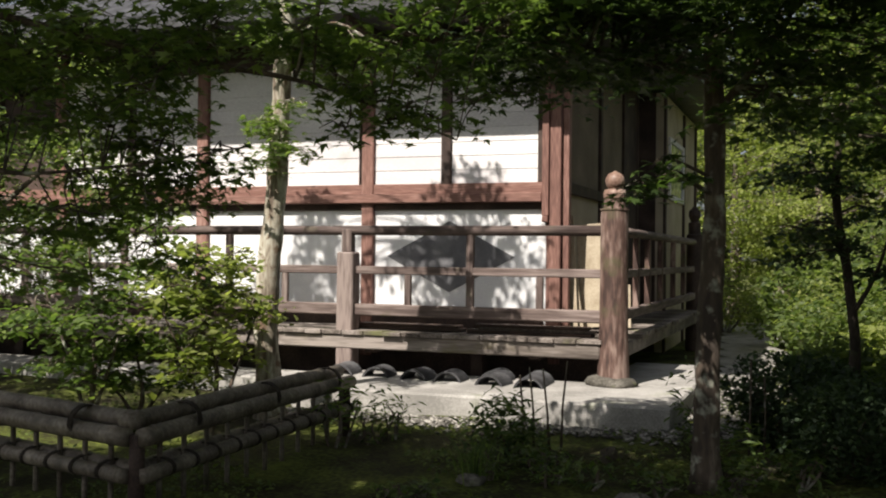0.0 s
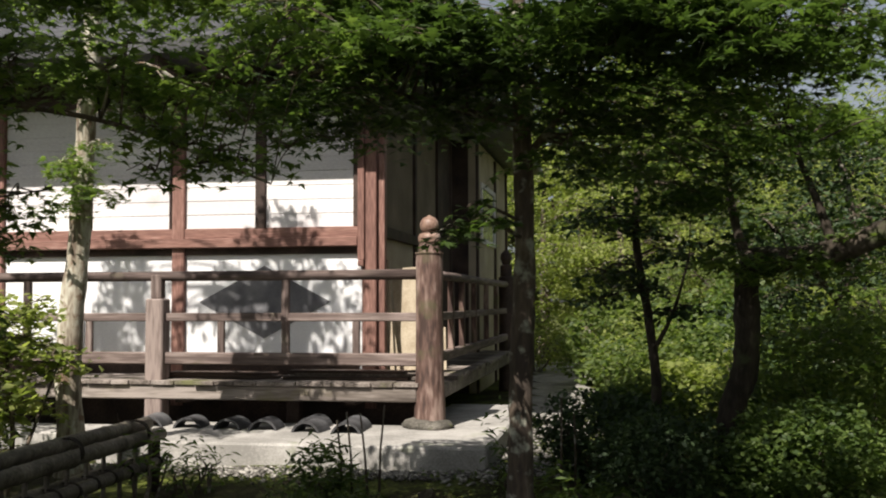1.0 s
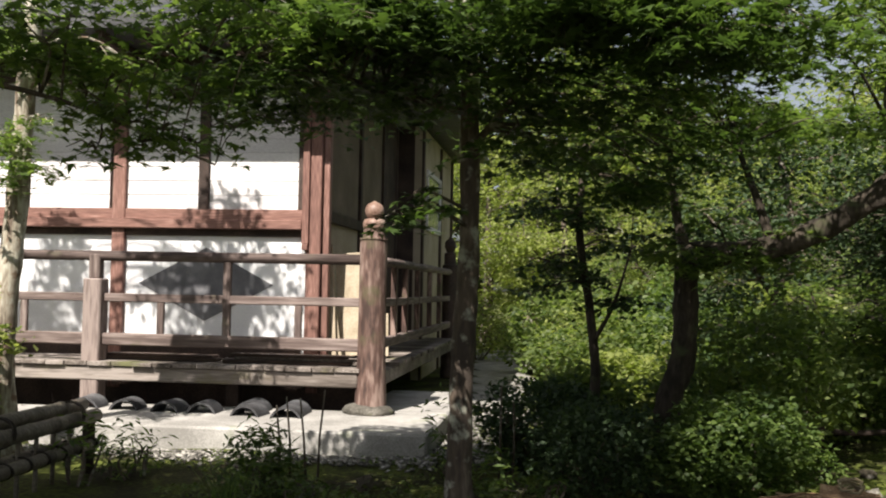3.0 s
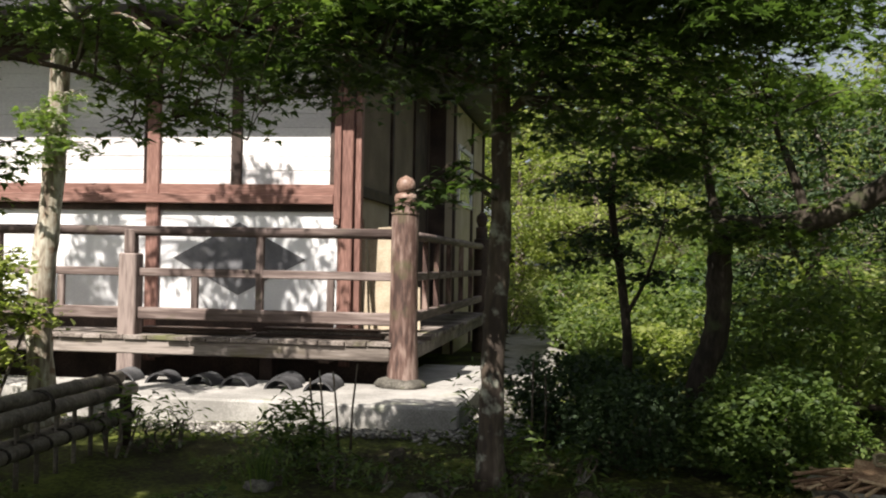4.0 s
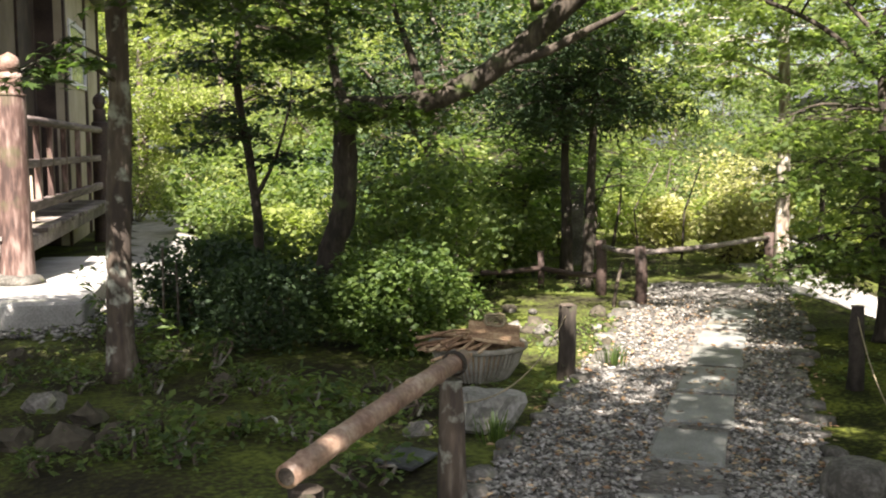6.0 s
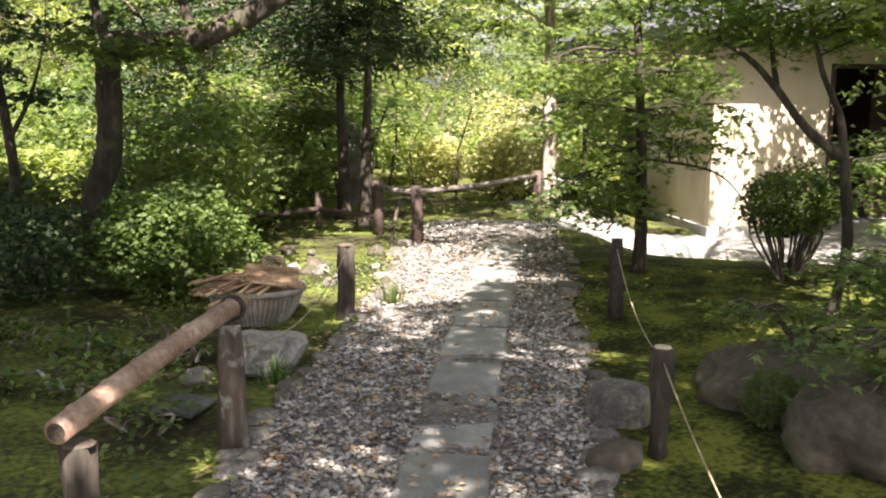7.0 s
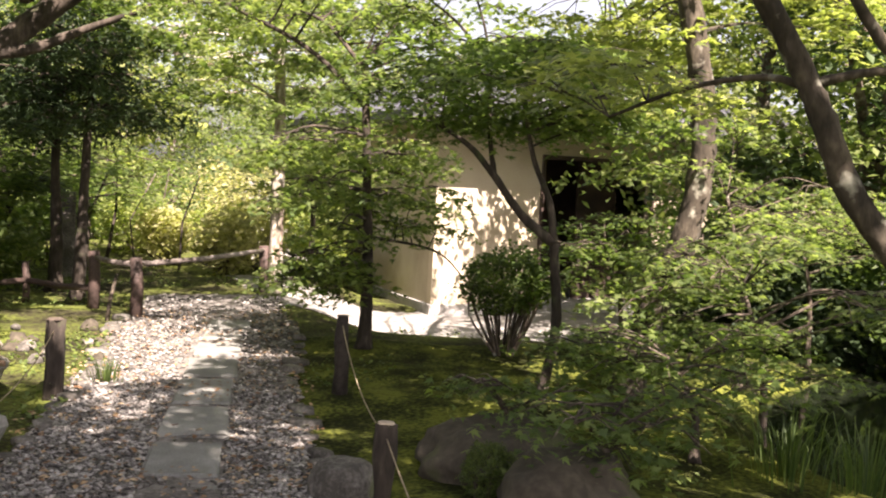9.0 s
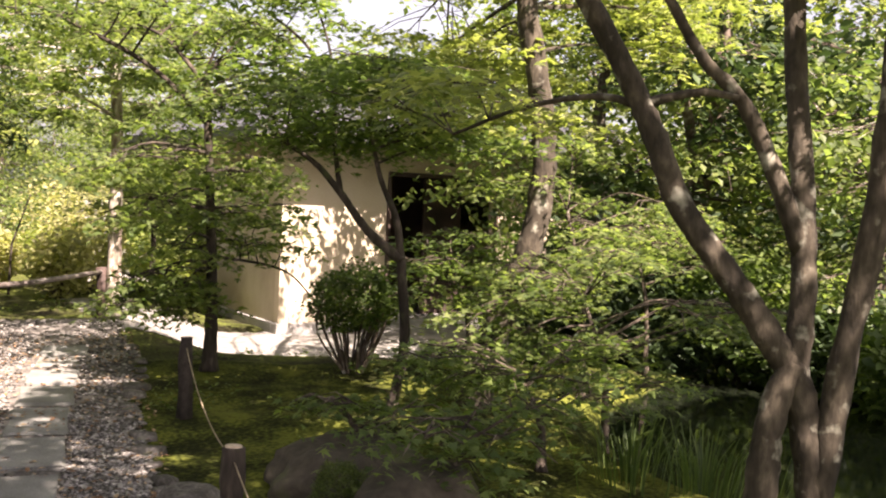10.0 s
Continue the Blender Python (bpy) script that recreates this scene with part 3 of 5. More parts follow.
# side elevation
for d0, d1 in ((3.04, 3.16), (4.7, 4.85), (5.8, 5.98)):
    part("column", tb(0.78, 0.82, d0, d1, 0.3, 4.1, 0.006), M_WOOD_DARK, hall)
part("column", tb(0.70, 0.775, WALL + 0.02, WALL + 0.14, 0.6, 4.1, 0.006), M_WOOD_RED, hall)
part("beam", tb(0.76, 0.815, 1.06, 4.7, 2.25, 2.38, 0.006), M_WOOD_DARK, hall)
part("door", tb(0.79, 0.815, 4.85, 5.8, 0.67, 4.1, 0.004), M_WOOD_DARK, hall, "dark wooden door in the side wall")
for d0, d1 in ((6.0, 6.14), (8.3, 8.42), (10.05, 10.2)):
    part("column", tb(0.36, 0.4, d0, d1, 0.0, 4.1, 0.006), M_WOOD_DARK, hall)
win = part("window", tb(0.385, 0.4, 6.6, 8.2, 2.56, 3.42), M_GLASS, hall)
for q in ((6.52, 6.6, 2.48, 3.5), (8.2, 8.28, 2.48, 3.5), (6.6, 8.2, 2.48, 2.56), (6.6, 8.2, 3.42, 3.5)):
    part("frame", tb(0.36, 0.398, q[0], q[1], q[2], q[3], 0.004), M_BOARD, win)
# roof
bm = bmesh.new()
eave = [(0.25, -0.15), (-11.9, -0.15), (-11.9, 11.3), (0.25, 11.3)]
ridge = [(-4.6, 5.6), (-7.0, 5.6)]
lo = [bm.verts.new((x, y, 4.2)) for x, y in eave]
hi = [bm.verts.new((x, y, 4.36)) for x, y in eave]
rd = [bm.verts.new((x, y, 6.9)) for x, y in ridge]
for j in range(4):
    bm.faces.new((lo[j], lo[(j + 1) % 4], hi[(j + 1) % 4], hi[j]))
bm.faces.new(lo)
bm.faces.new((hi[0], hi[1], rd[1], rd[0]))
bm.faces.new((hi[1], hi[2], rd[1]))
bm.faces.new((hi[2], hi[3], rd[0], rd[1]))
bm.faces.new((hi[3], hi[0], rd[0]))
bmesh.ops.recalc_face_normals(bm, faces=bm.faces)
roof = part("roof", bm, M_TILE, hall, "dark grey tiled hipped roof")
for k in range(26):
    s = -0.15 + k * 0.45
    part("rafter", tb(s, s + 0.07, -0.06, 0.95, 4.1, 4.198), M_WOOD_DARK, hall)

# veranda
ver = thing("veranda", TP, "weathered grey plank veranda round the old hall", "veranda", turn=TURN)
part("edge_beam", tb(0.12, 11, -0.11, 0.06, 0.47, 0.62, 0.012), M_WOOD_GREY_X, ver)
part("edge_beam", tb(-0.08, 0.07, 0.1, 6.9, 0.47, 0.62, 0.012), M_WOOD_GREY, ver)
for k in range(6):
    part("joist", tb(0.8 + k * 1.9, 0.92 + k * 1.9, 0.07, 0.88, 0.42, 0.6), M_WOOD_DARK, ver)
for k in range(6):
    part("stilt", tb(1.5 + k * 1.6, 1.65 + k * 1.6, 0.3, 0.45, -0.05, 0.6, 0.01), M_WOOD_DARK, ver)
rng = np.random.default_rng(7)
s = 0.10
while s < 10.8:
    w = rng.uniform(0.2, 0.3)
    e = rng.uniform(-0.02, 0.02)
    part("plank", tb(s, s + w - 0.008, -0.15 + e, WALL - 0.06, 0.622 + rng.uniform(0, 0.006), 0.666 + rng.uniform(0, 0.008), 0.005), M_WOOD_GREY, ver)
    s += w
d = 0.95
while d < 6.6:
    w = rng.uniform(0.2, 0.3)
    part("plank", tb(-0.12 + rng.uniform(-0.02, 0.02), 0.78, d, d + w - 0.008, 0.622, 0.666 + rng.uniform(0, 0.008), 0.005), M_WOOD_GREY, ver)
    d += w

rail = thing("railing", TP, "weathered wooden railing with a turned corner post", "railing", turn=TURN)
part("corner_post", lathe([(0.165, 0.26), (0.16, 0.4), (0.146, 0.75), (0.142, 1.3), (0.142, 1.9), (0.138, 1.985), (0.148, 1.99), (0.148, 2.005), (0.112, 2.01), (0.108, 2.1)], 28), M_POST, rail, smooth=False)
fin = part("finial", lathe([(0.108, 2.1), (0.116, 2.12), (0.116, 2.17), (0.10, 2.2), (0.062, 2.208), (0.07, 2.215), (0.092, 2.245), (0.1, 2.285), (0.092, 2.325), (0.068, 2.36), (0.03, 2.378), (0.006, 2.392)], 28), M_FINIAL, rail, "turned onion finial", smooth=True)


def bar(name, p0, p1, r, sides=10, mat=M_RAIL):
    return part(name, tube(bmesh.new(), [Vector(p0).lerp(Vector(p1), k / 6) for k in range(7)], r, sides, 0.08, p0[0]), mat, rail, smooth=True)


bar("top_rail", (-0.1, 0, 1.782), (-11, 0, 1.782), 0.055, 12)
part("mid_rail", tb(0.11, 11, -0.03, 0.03, 1.295, 1.385, 0.01), M_RAIL, rail)
part("bottom_rail", tb(0.11, 11, -0.045, 0.045, 0.835, 0.965, 0.012), M_RAIL, rail)
bar("top_rail", (0, 0.1, 1.782), (0, 6.7, 1.782), 0.052, 12, M_RAIL_Y)
part("mid_rail", tb(-0.03, 0.03, 0.11, 6.6, 1.295, 1.385, 0.01), M_RAIL_Y, rail)
part("bottom_rail", tb(-0.045, 0.045, 0.11, 6.6, 0.85, 0.955, 0.012), M_RAIL_Y, rail)
for s in (1.55, 4.55, 6.05, 7.6):
    part("baluster", tb(s - 0.04, s + 0.04, -0.034, 0.034, 0.95, 1.76, 0.008), M_RAIL_Z, rail)
for s in (0.78, 2.27, 3.8, 5.3, 6.8):
    part("baluster", tb(s - 0.038, s + 0.038, -0.026, 0.026, 0.955, 1.296, 0.008), M_RAIL_Z, rail)
for s in (3.0, 9.0):
    part("square_post", tb(s - 0.1, s + 0.1, -0.1, 0.1, 0.21, 1.54, 0.015), M_RAIL_Z, rail)
    part("square_post", tb(s - 0.06, s + 0.06, -0.06, 0.06, 1.54, 1.8, 0.01), M_RAIL_Z, rail)
for d in (1.3, 2.1, 3.1, 4.3, 5.4):
    part("baluster", tb(-0.034, 0.034, d - 0.045, d + 0.045, 0.95, 1.76, 0.008), M_POST, rail)
endp = lathe([(0.14, 0.0), (0.13, 1.0), (0.13, 1.9), (0.1, 1.92), (0.1, 2.1), (0.06, 2.12), (0.1, 2.22), (0.09, 2.3), (0.02, 2.37)], 20)
bmesh.ops.translate(endp, vec=(0, 6.8, 0), verts=endp.verts)
part("end_post", endp, M_WOOD_DARK, rail)
TM = pose(*TP, 0, 0, TURN)


def hallpoint(s, d, z):
    return TM @ Vector((-s, d, z))


# planks stacked on the veranda, boards leaning at the side wall, spare roof tiles below
for i, (s0, s1, d0, z0) in enumerate(((0.25, 1.62, 0.1, 0.68), (0.2, 1.5, 0.13, 0.712), (1.7, 3.0, 0.15, 0.68), (0.3, 1.55, 0.12, 0.744), (1.75, 2.95, 0.16, 0.712))):
    pl_ = part("loose_plank", tb(s0, s1, d0, d0 + 0.2, z0, z0 + 0.03, 0.004), M_WOOD_GREY if i == 1 else M_WOOD_DARK, None)
    pl_.matrix_world = TM
    tagged(pl_, "loose weathered plank lying on the veranda floor", "plank", "planks on the veranda")
for x0, d0, w, h, lean in ((-0.66, 1.05, 0.05, 1.3, -4), (-0.6, 1.12, 0.04, 1.28, -9), (-0.62, 1.3, 0.3, 1.2, -5), (-0.36, 1.45, 0.28, 0.5, -2)):
    bd = part("leaning_board", slab((0, -0.012, 0), (w, 0.012, h), None, 0.003), M_CUT, None)
    bd.matrix_world = TM @ pose(x0, d0, 0.69, -4, lean, 0)
    tagged(bd, "pale cut board leaning against the side wall", "board", "boards leaning at the side wall")


def roof_tile(at, turn, tilt):
    """A half-round clay tile lying on its edges."""
    bm = bmesh.new()
    n, r, ln = 12, 0.16, 0.3
    ring = []
    for y in (0, ln):
        for rr in (r, r - 0.022):
            ring.append([bm.verts.new((rr * math.cos(radians(18 + 144 * k / n)), y, rr * math.sin(radians(18 + 144 * k / n)) - 0.05)) for k in range(n + 1)])
    o0, i0, o1, i1 = ring
    for k in range(n):
        bm.faces.new((o0[k], o0[k + 1], o1[k + 1], o1[k]))
        bm.faces.new((i0[k + 1], i0[k], i1[k], i1[k + 1]))
        bm.faces.new((o0[k + 1], o0[k], i0[k], i0[k + 1]))
        bm.faces.new((o1[k], o1[k + 1], i1[k + 1], i1[k]))
    for k in (0, n):
        bm.faces.new((o0[k], o1[k], i1[k], i0[k]))
    bmesh.ops.recalc_face_normals(bm, faces=bm.faces)
    t = part("roof_tile", bm, M_TILE, None, smooth=False)
    t.matrix_world = TM @ pose(*at, tilt, 0, turn)
    return tagged(t, "spare curved grey roof tile lying on the slab", "roof tile", "spare roof tiles")


for k, (x, y, tn) in enumerate(((-0.72, -0.62, 4), (-1.14, -0.6, -6), (-1.62, -0.5, 3), (-2.0, -0.5, -4), (-2.45, -0.45, 5), (-0.74, -0.35, 2), (-1.2, -0.28, -3), (-2.9, -0.4, 4))):
    roof_tile((x, y, 0.212), tn, 0 if k < 5 else 2)

# ---- the plastered house ----
HB = -0.5
HT = (HC.x, HC.y, HB)
house = thing("plastered_house", HT, "low house with cream plaster walls under deep eaves", "house", turn=-36.0)
part("wall", slab((0, 0, 0.14), (1.74, 0.15, 2.75)), M_CREAM, house)
part("wall", slab((1.74, 0, 2.3), (3.67, 0.15, 2.75)), M_CREAM, house)
part("wall", slab((3.67, 0, 0.14), (7.5, 0.15, 2.75)), M_CREAM, house)
part("wall", slab((0.0, 0.15, 0.14), (0.15, 5, 2.75)), M_TAN, house)
part("wall", slab((0.15, 4.85, 0.0), (7.5, 5, 2.75)), M_CREAM, house)
part("wall", slab((7.35, 0.15, 0.0), (7.5, 4.85, 2.75)), M_CREAM, house)
part("wall", slab((1.2, 2.2, 0.0), (4.5, 2.3, 2.7)), M_WOOD_DARK, house)
part("base_course", slab((-0.04, -0.04, -0.2), (7.5, 0.15, 0.138), None, 0.01), M_CONCRETE, house)
part("base_course", slab((-0.04, 0.152, -0.2), (0.15, 5, 0.138), None, 0.01), M_CONCRETE, house)
part("floor", slab((0.16, 0.16, -0.1), (7.3, 4.8, 0.1)), M_CONCRETE, house)
part("ceiling", slab((0.16, 0.16, 2.7), (7.3, 4.8, 2.74)), M_WOOD_DARK, house)
for q in (((1.68, -0.03, 0.1), (1.74, 0.17, 2.36)), ((3.67, -0.03, 0.1), (3.73, 0.17, 2.36)), ((1.74, -0.03, 2.3), (3.67, 0.17, 2.36))):
    part("door_frame", slab(*q, None, 0.005), M_WOOD_DARK, house)
part("sliding_door", slab((2.9, 0.9, 0.1), (3.65, 0.94, 2.29)), M_WOOD_DARK, house, "dark reddish wooden sliding door, half open")
bm = bmesh.new()
ev = [(-0.75, -0.75), (8.2, -0.75), (8.2, 5.7), (-0.75, 5.7)]
lo = [bm.verts.new((x, y, 2.7)) for x, y in ev]
hi = [bm.verts.new((x, y, 2.82)) for x, y in ev]
rd = [bm.verts.new((1.7, 2.5, 4.1)), bm.verts.new((5.6, 2.5, 4.1))]
for j in range(4):
    bm.faces.new((lo[j], lo[(j + 1) % 4], hi[(j + 1) % 4], hi[j]))
bm.faces.new(lo)
bm.faces.new((hi[0], hi[1], rd[1], rd[0]))
bm.faces.new((hi[1], hi[2], rd[1]))
bm.faces.new((hi[2], hi[3], rd[0], rd[1]))
bm.faces.new((hi[3], hi[0], rd[0]))
bmesh.ops.recalc_face_normals(bm, faces=bm.faces)
part("roof", bm, M_TILE, house, "grey tiled roof")

# ---- trees ----
R = np.random.default_rng
# pale trunk by the bamboo fence
B = on(polar(-9.3, 9.4))
tree("maple_tree", "maple with a pale lichened trunk beside the bamboo fence", B,
     [([B, polar(-9.6, 9.4, 1.0), polar(-9.2, 9.4, 2.0), polar(-8.9, 9.3, 3.0), polar(-8.6, 9.1, 4.4), polar(-10, 9, 5.7)], 0.125, 0.06)],
     # R(8): clumps above the view, added to dapple the hall wall
     clumps(R(2), 9, polar(-6.5, 8.8, 3.4), (0.7, 0.5, 0.4), (0.25, 0.4)) + clumps(R(3), 7, polar(-9, 9.0, 2.5), (0.3, 0.3, 0.45), (0.16, 0.26)) + clumps(R(1), 12, (-1.8, 8.9, 5.7), (0.85, 0.7, 0.5), (0.3, 0.5)) + clumps(R(8), 12, (-3.6, 9.6, 5.6), (0.8, 0.5, 0.4), (0.25, 0.4)),
     (L_MAPLE, "maple", 0.07, 300, 1.6), M_BARK_PALE, 11)
# maple from beyond the fence, its sprays hanging before the hall
B = on((-4.6, 4.3, 0))
tree("maple_tree", "spreading maple whose long sprays hang before the hall", B,
     [([B, Vector((-4.4, 4.4, 1.2)), Vector((-3.9, 4.7, 2.2)), Vector((-3.0, 5.2, 2.9)), Vector((-2.0, 5.5, 3.15))], 0.11, 0.05),
      ([Vector((-3.0, 5.2, 2.9)), Vector((-1.6, 5.5, 2.6)), Vector((-0.7, 5.6, 2.45)), Vector((0.1, 5.6, 2.15))], 0.028, 0.006),
      ([Vector((-3.6, 4.9, 2.5)), Vector((-2.6, 5.5, 1.98)), Vector((-1.9, 5.7, 1.98)), Vector((-1.1, 5.8, 2.12))], 0.018, 0.005),
      ([Vector((-2.0, 5.5, 3.15)), Vector((-0.8, 5.6, 3.3)), Vector((0.6, 5.5, 3.2))], 0.04, 0.012)],
     clumps(R(101), 34, (-1.7, 5.5, 2.75), (1.6, 0.7, 0.5), (0.22, 0.42), 0.08) + clumps(R(102), 12, (-0.2, 5.6, 2.35), (0.55, 0.35, 0.26), (0.16, 0.26), 0.07) + clumps(R(103), 8, (0.5, 5.6, 3.05), (1.0, 0.6, 0.25), (0.25, 0.4)) + clumps(R(104), 13, (-1.9, 5.6, 2.85), (1.6, 0.5, 0.28), (0.24, 0.42)) + clumps(R(108), 34, polar(-6, 6.2, 3.34), (1.4, 0.5, 0.14), (0.25, 0.42)) + clumps(R(105), 42, polar(-19.5, 6.3, 2.1), (1.0, 0.5, 0.75), (0.2, 0.36)),
     (L_MAPLE, "maple", 0.07, 190, 1.2), M_BARK, 24)
# dark straight trunk near the slab
B = on((1.78, 6.62, 0))
tree("maple_tree", "slender dark maple standing at the edge of the slab", B,
     [([B, polar(15.1, 6.85, 0.9), polar(15.4, 6.85, 1.7), polar(15.3, 6.85, 2.6), polar(15, 6.9, 3.6), polar(14, 7, 5.2)], 0.092, 0.05),
      ([polar(15.3, 6.85, 2.45), polar(17.5, 6.7, 2.75), polar(21, 6.5, 3.3)], 0.03, 0.01),
      ([polar(15.3, 6.85, 2.7), polar(9, 6.4, 2.8), polar(4, 6.2, 2.9)], 0.03, 0.01)],
     # R(207): unseen high clumps added to shade the foliage below
     clumps(R(4), 38, polar(10, 6.4, 2.95), (1.3, 0.9, 0.5), (0.25, 0.5)) + clumps(R(9), 4, polar(12.0, 6.1, 1.95), (0.2, 0.2, 0.14), (0.12, 0.18), 0.04, 0.0) + clumps(R(5), 30, polar(19.5, 6.0, 3.1), (1.4, 0.9, 0.75), (0.3, 0.55)) + clumps(R(205), 30, polar(27, 6.2, 3.25), (1.3, 0.8, 0.4), (0.28, 0.5)) + clumps(R(207), 11, (2.0, 5.9, 5.6), (1.6, 1.1, 0.5), (0.35, 0.6)) + clumps(R(208), 8, polar(22, 7.6, 2.6), (1.0, 0.7, 0.45), (0.25, 0.48)) + clumps(R(206), 6, polar(6.5, 6.3, 3.5), (1.2, 0.6, 0.22), (0.25, 0.45)),
     (L_MAPLE_SHADE, "maple", 0.08, 240, 1.4), M_BARK, 12)
# old leaning tree with a heavy limb
B = on(polar(26.6, 8.9))
tree("old_tree", "old gnarled tree with a thick limb reaching over the garden", B,
     [([B, polar(26.6, 8.9, 0.55), polar(27.3, 8.9, 0.9), polar(27.5, 8.9, 1.3), polar(27.5, 8.85, 1.68), polar(28.0, 8.7, 1.82)], 0.12, 0.1),
      ([polar(27.8, 8.8, 1.85), polar(30.0, 8.5, 1.83), polar(32.4, 8.4, 1.9), polar(34.6, 8.4, 2.03), polar(36.7, 8.4, 2.23), polar(38.6, 8.4, 2.47), polar(41, 8.3, 2.75), polar(46, 8.0, 3.1)], 0.1, 0.085),
      ([polar(36.4, 8.4, 2.2), polar(38.6, 8.3, 2.26), polar(41.0, 8.2, 2.42), polar(44.5, 8.0, 2.62)], 0.055, 0.02),
      ([polar(32.0, 8.42, 1.88), polar(31.4, 8.5, 2.2), polar(30.2, 8.6, 2.7)], 0.05, 0.02),
      ([polar(27.6, 8.8, 1.8), polar(26.8, 8.9, 2.3), polar(26.5, 9.0, 3.0)], 0.05, 0.02),
      ([polar(38.3, 8.15, 2.6), polar(37.8, 8.3, 3.0), polar(38.5, 8.3, 3.8)], 0.06, 0.02)],
     clumps(R(6), 44, polar(34, 8.4, 3.35), (2.9, 1.4, 0.65), (0.35, 0.65)) + clumps(R(7), 20, polar(25, 9, 3.0), (1.2, 1, 0.8), (0.3, 0.5)) + clumps(R(10), 14, polar(29.5, 8.25, 1.95), (0.8, 0.3, 0.35), (0.16, 0.3)),
     (L_MAPLE, "maple", 0.085, 165, 1.2), M_BARK_DARK, 13)
# thin dark tree between the slab and the old tree
B = on(polar(22.3, 9.6))
tree("thin_tree", "thin dark-stemmed tree in the shade", B,
     [([B, polar(22.6, 9.6, 0.7), polar(22.2, 9.6, 1.4), polar(21.6, 9.6, 2.1), polar(21.9, 9.6, 2.9)], 0.055, 0.03),
      ([polar(22.4, 9.6, 1.0), polar(23.6, 9.5, 1.4), polar(24.5, 9.4, 1.9)], 0.025, 0.01)],
     clumps(R(106), 22, polar(22.3, 9.5, 2.0), (1.0, 0.5, 0.7), (0.2, 0.36)), (L_EVER, "oval", 0.085, 230, 0.8), M_BARK_DARK, 107)
# two slim evergreens with dense dark crowns
for i, (p, hh) in enumerate((((7.39, 8.79), 1.55), ((7.09, 8.1), 1.45))):
    B = on((*p, 0))
    q = Vector((B.x, B.y, 0))
    tree("evergreen_tree", "slim evergreen with a dense dark crown beside the path", B,
         [([B, q + Vector((0.03 * i, 0, 0.7)), q + Vector((0.1 * i, 0.05, 1.4)), q + Vector((0.12 * i, 0, 2.6))], 0.085 - 0.015 * i, 0.03)],
         clumps(R(20 + i), 44, q + Vector((0.05, 0.0, hh + 0.72)), (1.1, 0.95, 0.82), (0.18, 0.4), 0.12, 0.0),
         (L_EVER, "narrow", 0.1, 330, 0.5), M_BARK_DARK, 14 + i, group="pair of slim evergreens")
# pale straight trunk at the end of the path
B = on((9.03, 7.14, 0))
tree("garden_tree", "tree with a straight pale trunk at the end of the path", B,
     [([B, Vector((9.03, 7.14, 1.0)), Vector((9.0, 7.14, 2.2)), Vector((8.9, 7.2, 3.8))], 0.085, 0.05)],
     clumps(R(30), 32, (8.6, 7.3, 3.0), (1.7, 1.4, 1.0), (0.35, 0.6)), (L_WOOD, "maple", 0.09, 190, 1.0), M_BARK_PALE, 16)
# maple at the corner of the moss bed
B = on((6.95, 4.53, 0))
tree("maple_tree", "small bushy maple beside the mossy bed", B,
     [([B, Vector((6.97, 4.54, 0.5)), Vector((6.93, 4.55, 1.2)), Vector((6.86, 4.6, 2.4))], 0.062, 0.03),
      ([Vector((6.95, 4.55, 0.95)), Vector((7.3, 4.1, 0.85)), Vector((7.6, 3.95, 0.6))], 0.014, 0.006),
      ([Vector((6.88, 4.58, 2.0)), Vector((6.6, 5.0, 2.45)), Vector((6.0, 5.6, 2.8)), Vector((5.5, 5.9, 2.9))], 0.026, 0.008),
      ([Vector((6.87, 4.6, 2.3)), Vector((7.0, 5.1, 2.7)), Vector((7.3, 5.7, 2.9))], 0.022, 0.008)],
     clumps(R(31), 34, (6.8, 4.6, 1.4), (0.95, 0.8, 0.75), (0.28, 0.5), 0.05) + clumps(R(32), 14, (6.4, 4.6, 0.65), (0.5, 0.5, 0.18), (0.2, 0.35)) + clumps(R(33), 16, (7.2, 4.5, 2.5), (0.7, 0.6, 0.5), (0.25, 0.42)) + clumps(R(333), 22, (6.5, 5.3, 2.85), (1.3, 0.9, 0.32), (0.28, 0.5), 0.05),
     (L_WOOD, "maple", 0.06, 220, 0.8), M_BARK_DARK, 17)
# forked maple by the round bush
B = on((6.22, 2.62, 0))
F = polar(67.4, 6.7, 1.08)
tree("maple_tree", "young forked maple with a light green layered crown", B,
     [([B, polar(67.8, 6.75, 0.5), F], 0.038, 0.033),
      ([F, polar(65.5, 6.7, 1.25), polar(63.8, 6.7, 1.5), polar(62.4, 6.7, 1.68), polar(60.5, 6.7, 1.82)], 0.038, 0.012),
      ([F, polar(67.0, 6.7, 1.35), polar(66.0, 6.7, 1.62), polar(65.2, 6.8, 2.0)], 0.03, 0.012),
      ([polar(63.8, 6.7, 1.5), polar(63.4, 6.8, 1.8), polar(63.2, 6.9, 2.2)], 0.02, 0.012),
      ([polar(63.2, 6.9, 2.2), polar(61.4, 6.9, 2.5), polar(58.5, 6.9, 2.75)], 0.014, 0.006),
      ([polar(63.2, 6.9, 2.15), polar(62.8, 7.0, 2.5), polar(61.6, 7.0, 2.9)], 0.012, 0.006)],
     clumps(R(34), 44, polar(64.5, 6.7, 2.15), (1.1, 1.0, 0.42), (0.28, 0.5)) + clumps(R(134), 11, polar(61.0, 6.9, 2.7), (0.75, 0.6, 0.3), (0.2, 0.4)), (L_MAPLE, "maple", 0.056, 320, 1.2), M_BARK_DARK, 18)
